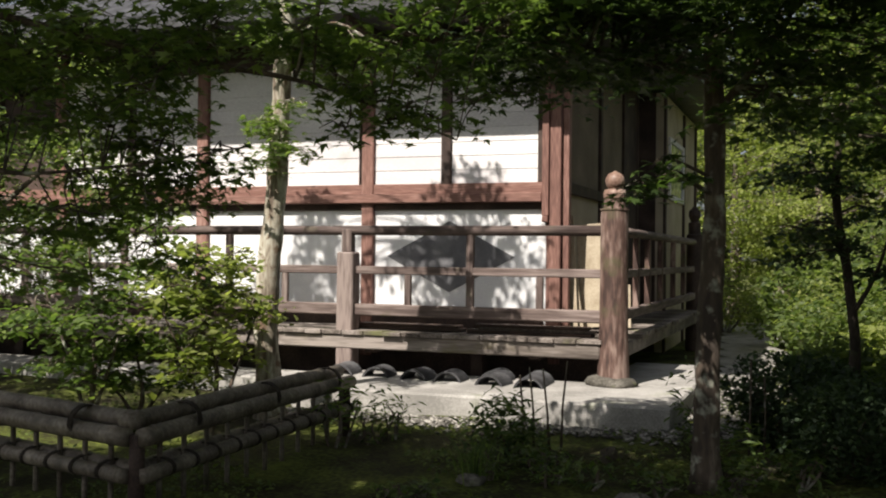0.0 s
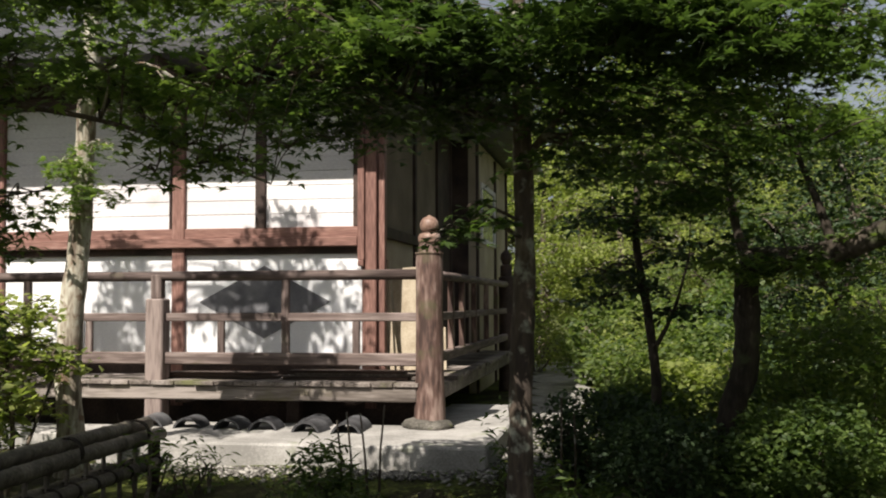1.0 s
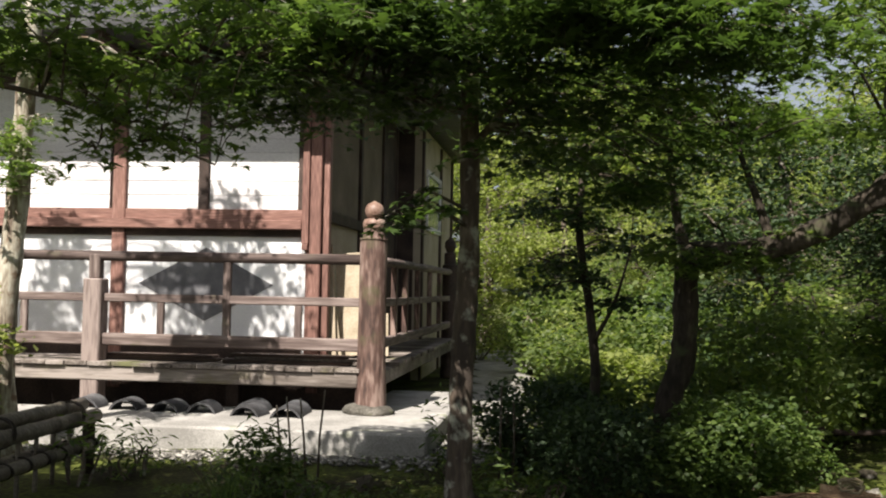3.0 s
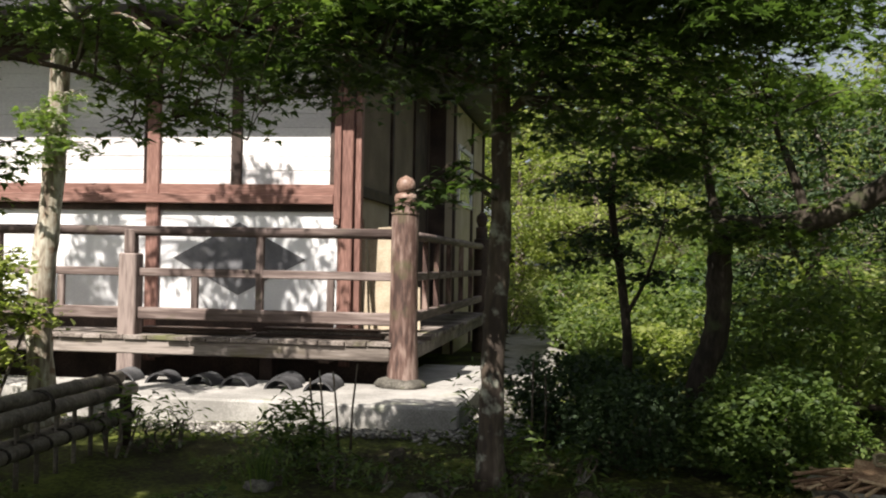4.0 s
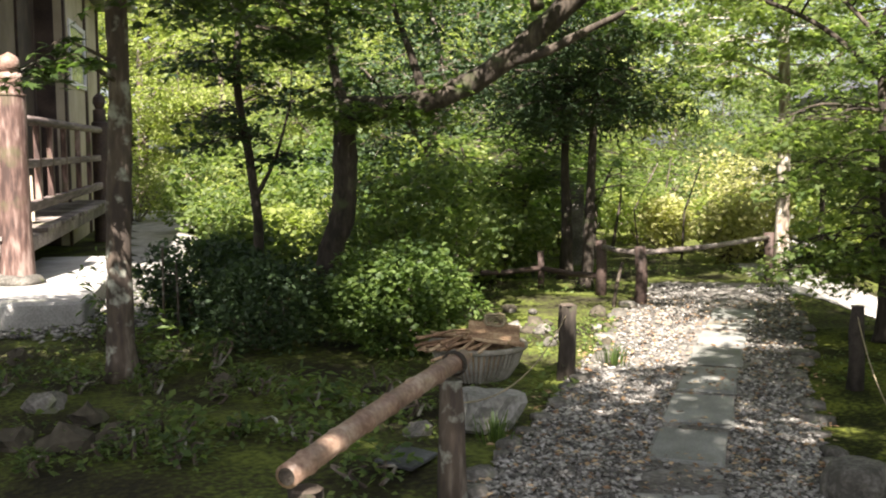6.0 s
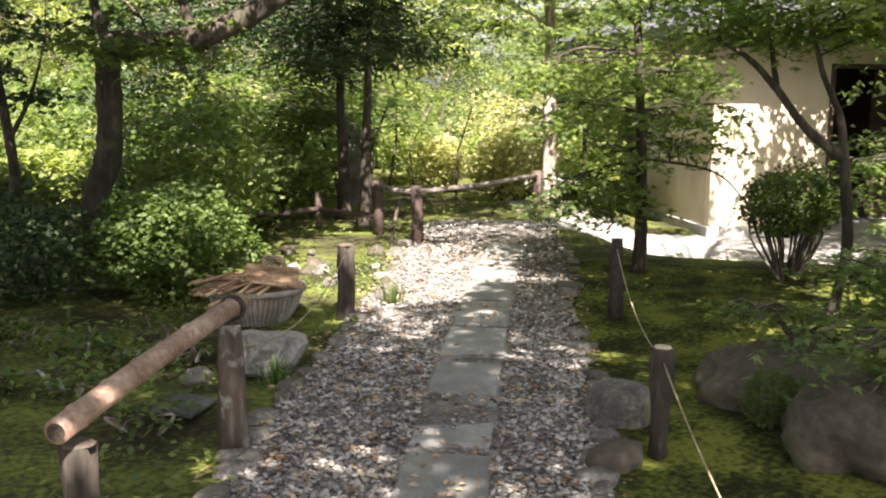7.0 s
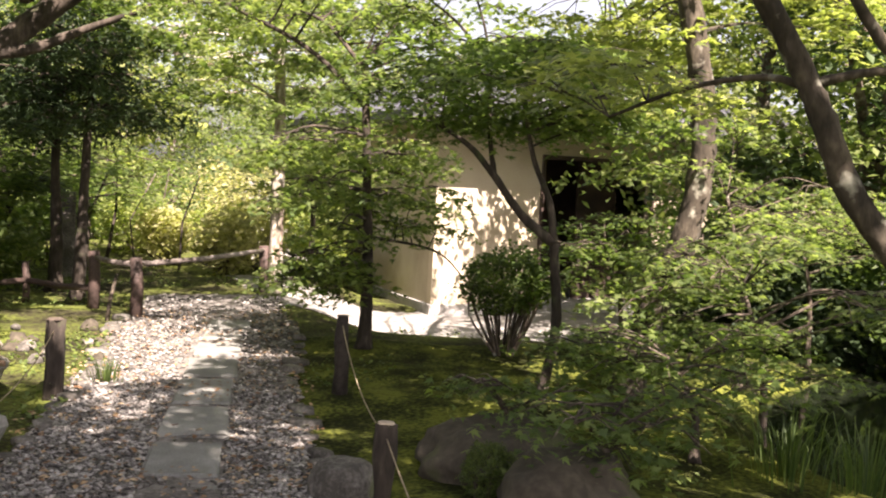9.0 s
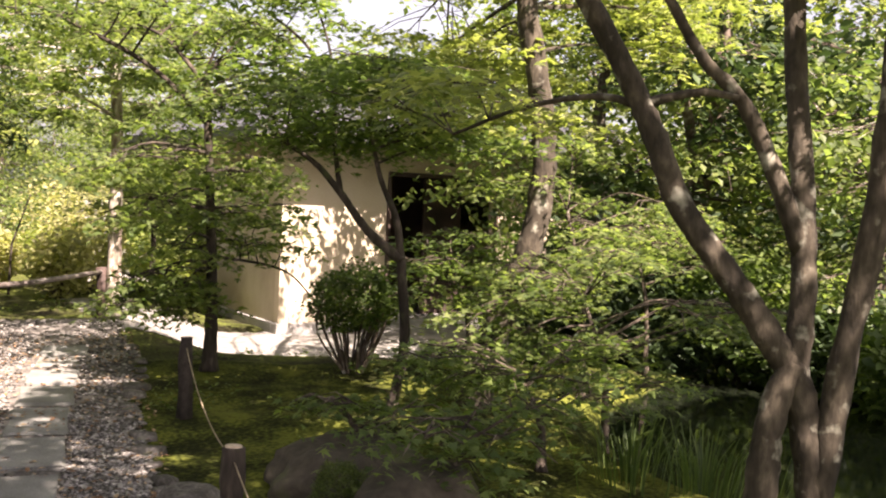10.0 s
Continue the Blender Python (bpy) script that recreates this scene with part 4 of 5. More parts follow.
# leaning trunk further back
B = on(polar(72.0, 7.3))
tree("maple_tree", "maple with a leaning mottled trunk among low foliage", B,
     [([B, polar(73.0, 7.3, 0.55), polar(74.4, 7.3, 1.05), polar(75.2, 7.3, 1.62), polar(74.9, 7.3, 2.2), polar(73.7, 7.3, 3.0), polar(73, 7.4, 4.0)], 0.115, 0.07)],
     clumps(R(35), 34, polar(75, 8.8, 3.2), (2.0, 1.6, 0.75), (0.35, 0.6)) + clumps(R(38), 9, (10.9, 3.5, 4.3), (1.5, 1.2, 0.6), (0.3, 0.5)), (L_BRIGHT, "maple", 0.08, 230, 1.4), M_BARK_LICHEN, 19)
# large many-stemmed maple
B = on(polar(91.0, 4.5))
tree("maple_tree", "large many-stemmed maple with mottled bark", B,
     [([B, polar(90.6, 4.5, 0.4), polar(89.6, 4.5, 0.78), polar(88.0, 4.48, 0.98), polar(86.0, 4.45, 1.2), polar(83.0, 4.4, 1.5), polar(81.3, 4.4, 1.8), polar(79.7, 4.4, 2.05), polar(76.4, 4.3, 2.45)], 0.075, 0.045),
      ([polar(89.3, 4.5, 0.75), polar(89.6, 4.55, 1.15), polar(89.2, 4.6, 1.6), polar(88.5, 4.65, 2.1), polar(87.8, 4.7, 2.8)], 0.06, 0.045),
      ([polar(89.4, 4.57, 1.35), polar(87.0, 4.5, 1.8), polar(85.5, 4.45, 2.0), polar(83.5, 4.4, 2.15), polar(81, 4.3, 2.45)], 0.045, 0.02),
      ([polar(91.0, 4.5, 0.3), polar(91.8, 4.5, 0.9), polar(93.0, 4.5, 1.6), polar(93.6, 4.5, 2.6)], 0.062, 0.05),
      ([polar(88.0, 4.4, -0.08), polar(88.1, 4.42, 0.4), polar(88.5, 4.45, 0.7), polar(89.3, 4.48, 0.88)], 0.075, 0.055),
      ([polar(80.6, 4.42, 1.95), polar(83.6, 4.4, 2.0), polar(85.6, 4.42, 1.98)], 0.022, 0.014),
      ([polar(80.7, 4.42, 1.93), polar(78.0, 4.5, 1.98), polar(74, 4.6, 1.93), polar(70, 4.7, 1.8)], 0.02, 0.007)],
     clumps(R(36), 5, polar(91, 5.0, 2.6), (0.9, 0.8, 0.25), (0.28, 0.45)) + clumps(R(37), 7, polar(70, 4.9, 2.0), (0.7, 0.5, 0.14), (0.22, 0.4)),
     (L_BRIGHT, "maple", 0.064, 240, 1.5), M_BARK_LICHEN, 20, sides=12)
# unseen maples added over and behind the standing point to cast dappled shade
for i, (b, c, rad, n) in enumerate((((-5.6, 0.6), (-3.3, 2.0, 5.7), (3.0, 2.5, 0.9), 96), ((-3.2, -2.6), (-0.6, 1.1, 5.9), (1.7, 1.9, 0.7), 46), ((3.4, -3.6), (1.6, -2.0, 5.7), (1.1, 1.3, 0.7), 22), ((5.2, -4.6), (4.3, -3.95, 5.5), (2.7, 1.2, 0.8), 76), ((-1.6, -4.2), (0.6, -0.9, 5.9), (1.3, 1.2, 0.6), 16), ((4.6, -2.2), (2.8, -0.3, 5.8), (1.6, 1.0, 0.5), 16))):
    B = on((*b, 0))
    q = Vector((c[0], c[1], 0))
    tree("maple_tree", "unseen tall maple added to shade the garden", B,
         [([B, B.lerp(q, 0.1) + Vector((0, 0, 2)), B.lerp(q, 0.5) + Vector((0, 0, 4.0)), q + Vector((0, 0, c[2]))], 0.14, 0.05)],
         clumps(R(40 + i), n, c, rad, (0.4, 0.75)), (L_MAPLE, "oval", 0.13, 240, 1.4), M_BARK, 21 + i, group="tall shading maples")


# ---- woodland behind ----
def wood_tree(seed, mat, h, spread_r, shape="oval", size=0.14, n=62):
    r = R(seed)
    B = Vector((0, 0, 0))
    return tree("woodland_tree", "leafy woodland tree with a broad green crown", B,
                [([B, Vector((0.1, 0, h * 0.3)), Vector((-0.1, 0.1, h * 0.6)), Vector((0.1, 0, h * 0.9))], 0.16, 0.04),
                 ([Vector((0, 0, h * 0.35)), Vector((0.7, 0.4, h * 0.5)), Vector((1.3, 0.7, h * 0.62))], 0.07, 0.02),
                 ([Vector((0, 0, h * 0.45)), Vector((-0.7, -0.3, h * 0.6)), Vector((-1.2, -0.5, h * 0.7))], 0.06, 0.02)],
                clumps(r, n, (0, 0, h * 0.56), (spread_r, spread_r, h * 0.48), (0.45, 0.85), 0.2), (mat, shape, size * 0.82, 115, 0.5), M_BARK, seed, group="woodland trees")


protos = [wood_tree(60, L_WOOD, 5.6, 2.5), wood_tree(61, L_WOOD, 4.8, 2.5, "oval", 0.14), wood_tree(62, L_EVER, 5.0, 1.6, n=44), wood_tree(63, L_BRIGHT, 4.6, 2.5, "oval", 0.14)]
spots = [(16.4, 27, 3), (20.5, 25, 3), (23, 34, 3), (27, 19.5, 0), (31, 23, 3), (35, 19, 1), (39.5, 22, 3), (43.5, 24, 0), (46, 29, 1), (55.5, 25, 1), (57.5, 19.5, 0), (60, 26, 3), (65, 24, 0), (71, 26, 3), (76, 21, 1), (80, 16.5, 0), (85, 18, 3), (90, 15.5, 1), (95, 17, 0), (100, 14, 2),
         (32.5, 13.4, 2), (13, 28, 2), (-24, 17, 0), (-31, 13, 2), (-26, 11.2, 0), (-15, 24, 2), (0, 26, 0), (84, 11.8, 2), (93, 11.5, 1), (78.5, 13, 1), (29, 28, 0), (37, 29, 1), (48.5, 42, 0), (53, 40, 1), (69, 31, 1), (16, 36, 1), (19, 33, 3), (22, 38, 1), (25.5, 33, 0), (29, 37, 1), (33, 34, 0), (36.5, 38, 1), (40.5, 35, 0), (61, 34, 1), (88, 26, 1), (95, 24, 0)]
r = R(5)
for i, (bz, ds, k) in enumerate(spots):
    p = on(polar(bz, ds))
    m = Matrix.Translation(p) @ Matrix.Rotation(r.uniform(0, 6.28), 4, 'Z') @ Matrix.Scale(r.uniform(0.85, 1.2) * (1.75 if ds > 32 and bz < 42 else 0.7 if 24 < bz < 34 else 0.9 if 19 < bz < 24 else 1.0), 4)
    if i < 4 and not any(k == q[2] for q in spots[:i]):
        protos[k].matrix_basis = m
    else:
        copy_thing(protos[k], m)
for k, pt in enumerate(protos):
    if pt.matrix_basis.translation.length < 0.1:
        pt.matrix_basis = Matrix.Translation(on(polar(46 + 9 * k, 27)))


def shrub(name, label, at, radii, n, leaf, seed, lift=0.0, stems=14, group="", bark=M_BARK, shell=0.55):
    """A shrub: stems from the ground fanning into a leafy mound with an uneven outline."""
    rg = R(seed)
    at = on(at)
    th = thing(name, at, label, "shrub", group)
    bm = bmesh.new()
    for k in range(stems):
        a = rg.uniform(0, 6.28)
        q = rg.uniform(0.3, 0.85)
        e = Vector((math.cos(a) * radii[0] * q, math.sin(a) * radii[1] * q, lift + radii[2] * rg.uniform(0.6, 1.4)))
        b = Vector((math.cos(a) * 0.06, math.sin(a) * 0.06, -0.03))
        tube(bm, curve_points([b, b.lerp(e, 0.5) + Vector((rg.normal() * 0.05, rg.normal() * 0.05, 0.05)), e], 4), [0.013, 0.004], 5)
    part("stem_work", bm, bark, th, kind="stuff")
    v = rg.normal(size=(n, 3))
    v /= np.linalg.norm(v, axis=1)[:, None]
    v *= (rg.uniform(shell ** 3, 1, n) ** (1 / 3))[:, None]
    lump = np.array([1 + 0.42 * noise.noise(Vector(x) * 2.3 + Vector((seed, 0, 0))) + 0.12 * noise.noise(Vector(x) * 6 + Vector((0, seed, 0))) for x in v])
    pts = v * lump[:, None] * np.array(radii) + np.array([0, 0, lift + radii[2]])
    pts[:, 2] = np.maximum(pts[:, 2], 0.03)
    mat, shape, size, flat = leaf
    leaves("foliage", pts + np.array(at), size * rg.uniform(0.6, 1.3, n), shape, flat, mat, th, rg, at)
    return th


AZ = (L_BUSH, "oval", 0.05, 0.5)
shrub("azalea_bush", "dense rounded azalea bush beside the gravel path", (3.72, 6.35, 0), (0.58, 0.56, 0.4), 9000, (L_BUSH, "oval", 0.055, 0.8), 81)
shrub("azalea_bush", "dark azalea bush in the shade of the trees", polar(23, 7.5), (0.55, 0.5, 0.33), 6000, (L_EVER, "oval", 0.045, 0.5), 82)
shrub("azalea_bush", "dark low bush behind the slab", polar(20, 8.6), (0.6, 0.55, 0.4), 5000, (L_EVER, "oval", 0.06, 0.5), 83)
shrub("tall_shrub", "tall fine-leaved shrub beside the old tree", polar(32.2, 9.4), (0.75, 0.6, 0.75), 3000, (L_WOOD, "oval", 0.085, 0.7), 88, shell=0.15)
shrub("round_bush", "clipped round bush on many bare stems", (7.64, 3.57, 0), (0.4, 0.4, 0.28), 5600, (L_BUSH, "oval", 0.045, 0.6), 84, lift=0.34, stems=34)
for i, (bz, ds, mat, n, rad, zc, lab) in enumerate(((-12.6, 8.6, L_BRIGHT, 44, (0.55, 0.45, 0.66), 1.0, "yellow-green sapling inside the fence, sunlight put into its leaf colour"), (-19.0, 9.0, L_MAPLE, 56, (1.0, 0.6, 0.9), 1.25, "leafy sapling in half shade inside the fence"), (-16.5, 9.4, L_BUSH, 16, (0.6, 0.5, 0.35), 0.5, "low dark-leaved sapling inside the fence"))):
    B = on(polar(bz, ds))
    q = Vector((B.x, B.y, 0))
    tree("sapling", lab, B,
         [([B, q + Vector((0.05, 0, zc * 0.5)), q + Vector((-0.05, 0.1, zc * 1.3))], 0.03, 0.01), ([B, q + Vector((0.2, 0.0, zc * 0.5)), q + Vector((0.4, 0.05, zc * 1.1))], 0.02, 0.008), ([B, q + Vector((-0.15, 0.05, zc * 0.4)), q + Vector((-0.4, 0.0, zc))], 0.02, 0.008)],
         clumps(R(170 + i), n, q + Vector((0, 0, zc)), rad, (0.16, 0.28), 0.06, 0.0), (mat, "oval", 0.095, 190 if i else 140, 1.0), M_BARK, 180 + i, group="saplings inside the fence")
shrub("seedling", "small dark-leaved seedling in the moss", polar(3.8, 7.6), (0.26, 0.24, 0.24), 420, (L_BUSH, "narrow", 0.11, 0.9), 87, stems=8)
for i, (bz, ds, s_) in enumerate(((44, 16.5, 0.8), (46.5, 19.5, 1.0), (39.5, 15, 0.7), (54.5, 15.5, 0.8), (36, 14, 0.7), (30, 13, 0.6), (24, 13.5, 0.6), (19.3, 18, 0.7), (42, 19, 0.9), (48.3, 17.0, 0.55), (16.0, 21, 1.0), (20.9, 15.0, 0.75), (22.6, 16.2, 1.0), (25.6, 15.2, 0.95), (28.2, 14.6, 0.8), (33, 15.2, 0.9))):
    # the L_BRIGHT shrubs carry part of their sunlight in the leaf colour
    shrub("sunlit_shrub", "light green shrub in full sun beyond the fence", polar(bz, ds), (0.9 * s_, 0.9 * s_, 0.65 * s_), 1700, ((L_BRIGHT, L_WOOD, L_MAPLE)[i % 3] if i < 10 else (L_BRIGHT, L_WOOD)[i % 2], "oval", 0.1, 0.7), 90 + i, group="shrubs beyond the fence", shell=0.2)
# shrubs whose glow in the sun comes from their pale leaf colour
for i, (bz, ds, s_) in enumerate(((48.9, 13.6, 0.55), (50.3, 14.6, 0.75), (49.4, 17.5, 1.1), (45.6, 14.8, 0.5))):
    shrub("pale_shrub", "pale yellow-green shrub with the sun's glow put into its leaf colour", polar(bz, ds), (0.8 * s_, 0.8 * s_, 0.8 * s_), 2200, (L_PALE, "oval", 0.085, 0.6), 130 + i, group="pale shrubs beyond the fence", shell=0.2)
# slim bare stems of a thicket beyond the fence
rs = R(55)
for i in range(9):
    bz, ds = rs.uniform(36, 47), rs.uniform(13.5, 18)
    p = on(polar(bz, ds))
    st = thing("thicket_stem", p, "slim brown stem of the thicket beyond the fence", "sapling", "thicket stems")
    h = rs.uniform(0.9, 1.7)
    part("shaft", tube(bmesh.new(), [Vector((0, 0, -0.1)), Vector((rs.normal() * 0.08, 0, h * 0.5)), Vector((rs.normal() * 0.2, rs.normal() * 0.1, h))], [rs.uniform(0.014, 0.03), 0.008], 7, 0.15, i), M_BARK_DARK if i % 3 else M_BARK, st, smooth=True)
for i, (bz, ds, z) in enumerate(((37.5, 13.2, 1.5), (41.5, 14.6, 1.3), (34.8, 12.2, 1.2), (53.6, 13.4, 1.7))):
    B = on(polar(bz, ds))
    q = Vector((B.x, B.y, 0))
    tree("young_maple", "young maple with light layered leaves beyond the fence", B,
         [([B, q + Vector((0.08, 0.05, z * 0.6)), q + Vector((-0.05, 0.2, z * 1.25))], 0.045, 0.015), ([q + Vector((0.06, 0.04, z * 0.45)), q + Vector((0.5, 0.1, z)), q + Vector((0.8, 0.1, z * 1.2))], 0.025, 0.01)],
         clumps(R(410 + i), 24, q + Vector((0, 0, z)), (1.2, 1.0, z * 0.42), (0.25, 0.48), 0.07), (L_WOOD if i % 2 else L_MAPLE, "maple", 0.085, 190, 1.7), M_BARK_DARK, 420 + i, group="young maples beyond the fence")
# low spreading maples over the boulders and the pond's edge
for i, (bz, ds, n, rx, z) in enumerate(((76, 5.6, 14, 0.75, 0.55), (79.5, 6.4, 22, 1.0, 0.9), (71.5, 8.2, 16, 0.8, 0.95), (81.5, 9.8, 18, 0.9, 1.2), (65.5, 5.3, 3, 0.3, 0.4), (78, 8.0, 22, 1.0, 1.45), (71.8, 4.35, 7, 0.42, 0.48))):
    B = on(polar(bz, ds))
    q = Vector((B.x, B.y, 0))
    tree("low_maple", "low spreading maple with fine layered leaves", B,
         [([B, q + Vector((0.1, 0.05, z * 0.5)), q + Vector((0.05, 0.2, z))], 0.03, 0.012)],
         clumps(R(110 + i), n, q + Vector((0, 0, z)), (rx, rx, z * 0.45), (0.22, 0.42), 0.045), (L_WOOD if i in (1, 5) else L_MAPLE, "maple", 0.053, 270, 1.2), M_BARK_MAPLE, 120 + i, group="low spreading maples")

# undergrowth that closes the view under the trees
for i, (bz, ds, s_) in enumerate(((22, 17.5, 1.2), (27.5, 16.5, 1.2), (33, 17, 1.2), (38, 19, 1.3), (55, 17.5, 1.1), (82, 10.9, 0.8), (87, 10.9, 0.9), (92, 10.6, 0.9), (97, 9.5, 0.9), (77.5, 11.8, 0.8), (22, 10.4, 0.5), (28.5, 10.6, 0.55), (33, 10.9, 0.6), (36, 11.6, 0.6))):
    shrub("wild_shrub", "dark green shrub in the woodland undergrowth", polar(bz, ds), (1.1 * s_, 1.0 * s_, 0.75 * s_), 2600 if i > 9 else 4200, ((L_WOOD, L_MAPLE, L_BRIGHT)[i % 3] if i < 5 else L_WOOD if i > 9 else L_EVER if i % 2 else L_BUSH, "oval", 0.095 if i > 9 else 0.12, 0.5), 140 + i, group="woodland undergrowth", shell=0.4)


# ---- bamboo fence round the planted bed ----
def bamboo(bm, p0, p1, r, step=0.32, sides=12, seed=0):
    """A culm with swollen nodes."""
    p0, p1 = Vector(p0), Vector(p1)
    ln = (p1 - p0).length
    ts, rs, a = [0.0], [r * 0.99], 0.12 + 0.05 * (seed % 3)
    while a < ln - 0.02:
        ts += [a - 0.015, a - 0.005, a + 0.005, a + 0.015]
        rs += [r, r * 1.12, r * 1.0, r]
        a += step * (1 + 0.08 * math.sin(seed + a * 5))
    ts.append(ln)
    rs.append(r * 0.97)
    bend = Vector((0, 0, 0.012))
    return tube(bm, [p0.lerp(p1, t / ln) + bend * math.sin(math.pi * t / ln) for t in ts], rs, sides)


def tie(at, axis, r, thick=0.02, tall=1.0):
    """A band of rope wound round a culm."""
    bm = bmesh.new()
    ax = Vector(axis).normalized()
    sd_ = ax.cross(Vector((0, 0, 1))).normalized()
    q = Matrix((sd_, sd_.cross(-ax), ax)).transposed().to_4x4()
    for k in range(3):
        ring = [(r * math.cos(2 * math.pi * j / 16), r * tall * math.sin(2 * math.pi * j / 16), (k - 1) * thick * 0.8) for j in range(17)]
        tube(bm, ring, thick * 0.42, 6)
    bmesh.ops.transform(bm, matrix=Matrix.Translation(at) @ q, verts=bm.verts)
    return bm


FC = Vector((-1.7, 5.75, 0))
for run, (end, n) in enumerate(((Vector((-0.76, 8.4, 0)), 11), (Vector((-4.3, 7.45, 0)), 13))):
    fb = thing("bamboo_fence", FC, "low fence of thick grey-brown bamboo tied with dark rope", "fence", "bamboo fence runs")
    dv = end - FC
    u = dv.normalized()
    nrm = Vector((-u.y, u.x, 0)) * (0.055 if run == 0 else -0.055)
    o = u * (-0.03 if run == 0 else 0.02)
    for z, r, sh in ((0.535, 0.052, nrm), (0.455, 0.055, -nrm), (0.25, 0.048, nrm), (0.235, 0.046, -nrm)):
        part("rail", bamboo(bmesh.new(), o + sh + Vector((0, 0, z)), dv + sh + Vector((0, 0, z)), r, 0.34, 12, int(z * 40)), M_BAMBOO, fb, smooth=True)
    for k in range(n):
        p = u * (0.22 + (dv.length - 0.3) * k / (n - 1))
        part("stake", bamboo(bmesh.new(), p + Vector((0, 0, -0.05)), p + Vector((0, 0, 0.5)), 0.017, 0.3, 8, k), M_BAMBOO, fb, smooth=True)
        if k % 4 == 1:
            part("rope_tie", tie(p + Vector((0, 0, 0.495)), u, 0.112, 0.018, 0.9), M_ROPE, fb, "dark rope binding")
        part("rope_tie", tie(p + Vector((0, 0, 0.243)), u, 0.107, 0.013, 0.54), M_ROPE, fb, "dark rope binding")
    for p in ((Vector((0, 0, 0)), dv) if run == 0 else (dv,)):
        part("post", tube(bmesh.new(), [p + Vector((0, 0, -0.05)), p + Vector((0.005, 0, 0.3)), p + Vector((0, 0, 0.47))], [0.05, 0.045, 0.045], 12, 0.2), M_WOOD_DARK, fb, smooth=True)


# ---- path: stakes, ropes, bamboo bar ----
def stake(p, h, r, lean=(0, 0), label="weathered wooden stake beside the path", mat=M_BARK_DARK):
    p = on(p)
    st = thing("stake", p, label, "stake", "stakes along the path")
    tip = Vector((lean[0], lean[1], h))
    pts = [Vector((0, 0, -0.1)), tip * 0.35, tip * 0.7, tip * 0.985]
    part("shaft", tube(bmesh.new(), pts, [r * 1.15, r * 0.97, r * 1.02, r * 0.9], 16, 0.6, p.x * 3.7), mat, st, smooth=True)
    part("cut_top", tube(bmesh.new(), [tip * 0.985, tip * 1.0], [r * 0.88, r * 0.76], 12, 0.2, p.x), M_CUT if label.startswith("weathered") and r < 0.05 else M_BARK, st, "weathered sawn top")
    return p + tip


T1 = stake((4.14, 4.91, 0), 0.49, 0.057)
T2 = stake((3.48, 2.15, 0), 0.47, 0.042, (0.02, 0.0))
# T3 stands in shade, which its near-black colour holds
T3 = stake((5.39, 3.68, 0), 0.52, 0.045, (0.02, 0.02), "stake at the edge of the moss, shade put into its dark colour", M_ROPE)
T4 = stake((2.3, 3.47, 0), 0.54, 0.058, (0.0, 0.0), "lichened wooden post carrying a bamboo bar", M_BARK)
T5 = stake((1.28, 2.74, 0), 0.47, 0.055, (0.0, 0.0), "dark wooden post carrying a bamboo bar")
T6 = stake((1.62, 0.6, 0), 0.47, 0.05)
bar_thing = thing("bamboo_bar", (1.28, 2.74, 0), "brown bamboo pole laid as a barrier on two posts", "bamboo pole")
b0, b1 = Vector((-0.085, -0.047, 0.527)), Vector((1.1, 0.765, 0.605))
part("culm", bamboo(bmesh.new(), b0, b1, 0.039, 0.21, 16, 3), M_BAMBOO_RED, bar_thing, smooth=True)
ax_ = (b1 - b0).normalized()
# the culm is closed; a dark disc paints the shade of its hollow
part("hollow_shade", tube(bmesh.new(), [b0 - ax_ * 0.002, b0 + ax_ * 0.012], 0.028, 16), M_ROPE, bar_thing, "dark disc standing for the shade inside the hollow cut end")
part("rope_tie", tie(b0.lerp(b1, 0.93), b1 - b0, 0.05, 0.012), M_ROPE, bar_thing)


def rope(a, b, sag, r=0.0036):
    a, b = Vector(a), Vector(b)
    th = thing("rope", a, "straw rope strung between the stakes", "rope", "ropes along the path")
    pts = [a.lerp(b, k / 14) - a - Vector((0, 0, sag * 4 * (k / 14) * (1 - k / 14))) for k in range(15)]
    part("strand", tube(bmesh.new(), pts, r, 6), M_TWINE, th, smooth=True)


dz = Vector((0, 0, -0.06))
rope(T3 + dz, T2 + dz, 0.1)
rope(T2 + dz, T6 + dz, 0.05)
rope(T1 + dz, T4 + Vector((0, 0, -0.1)), 0.16)

# log rail fence at the end of the path
lf = thing("log_fence", on((6.79, 6.98, 0)), "low rustic fence of dark posts and pale log rails", "fence")
LB = on((6.79, 6.98, 0))
posts = [Vector((6.79, 6.98, 0)), Vector((8.98, 7.25, 0)), polar(42.0, 10.3), polar(38.6, 10.7), polar(34.5, 10.4)]
for i, p in enumerate(posts):
    h = 0.56 if i < 3 else 0.4
    p = on(p) - LB
    part("post", tube(bmesh.new(), [p + Vector((0, 0, -0.1)), p + Vector((0.01, 0, h * 0.5)), p + Vector((0, 0.01, h))], [0.062, 0.056, 0.055] if i < 3 else 0.035, 12, 0.15, i), M_WOOD_DARK, lf, smooth=True)
for i, j, z0, z1, r in ((0, 1, 0.5, 0.52, 0.026), (0, 2, 0.5, 0.5, 0.028), (2, 3, 0.2, 0.22, 0.03), (3, 4, 0.22, 0.2, 0.03)):
    a, b = posts[i] - LB, posts[j] - LB
    part("rail", tube(bmesh.new(), [a + Vector((0, 0, z0)), a.lerp(b, 0.5) + Vector((0, 0, (z0 + z1) / 2 - 0.02)), b + Vector((0, 0, z1))], r, 10, 0.2, i), M_WOOD_GREY if i < 1 else M_WOOD_DARK, lf, smooth=True)
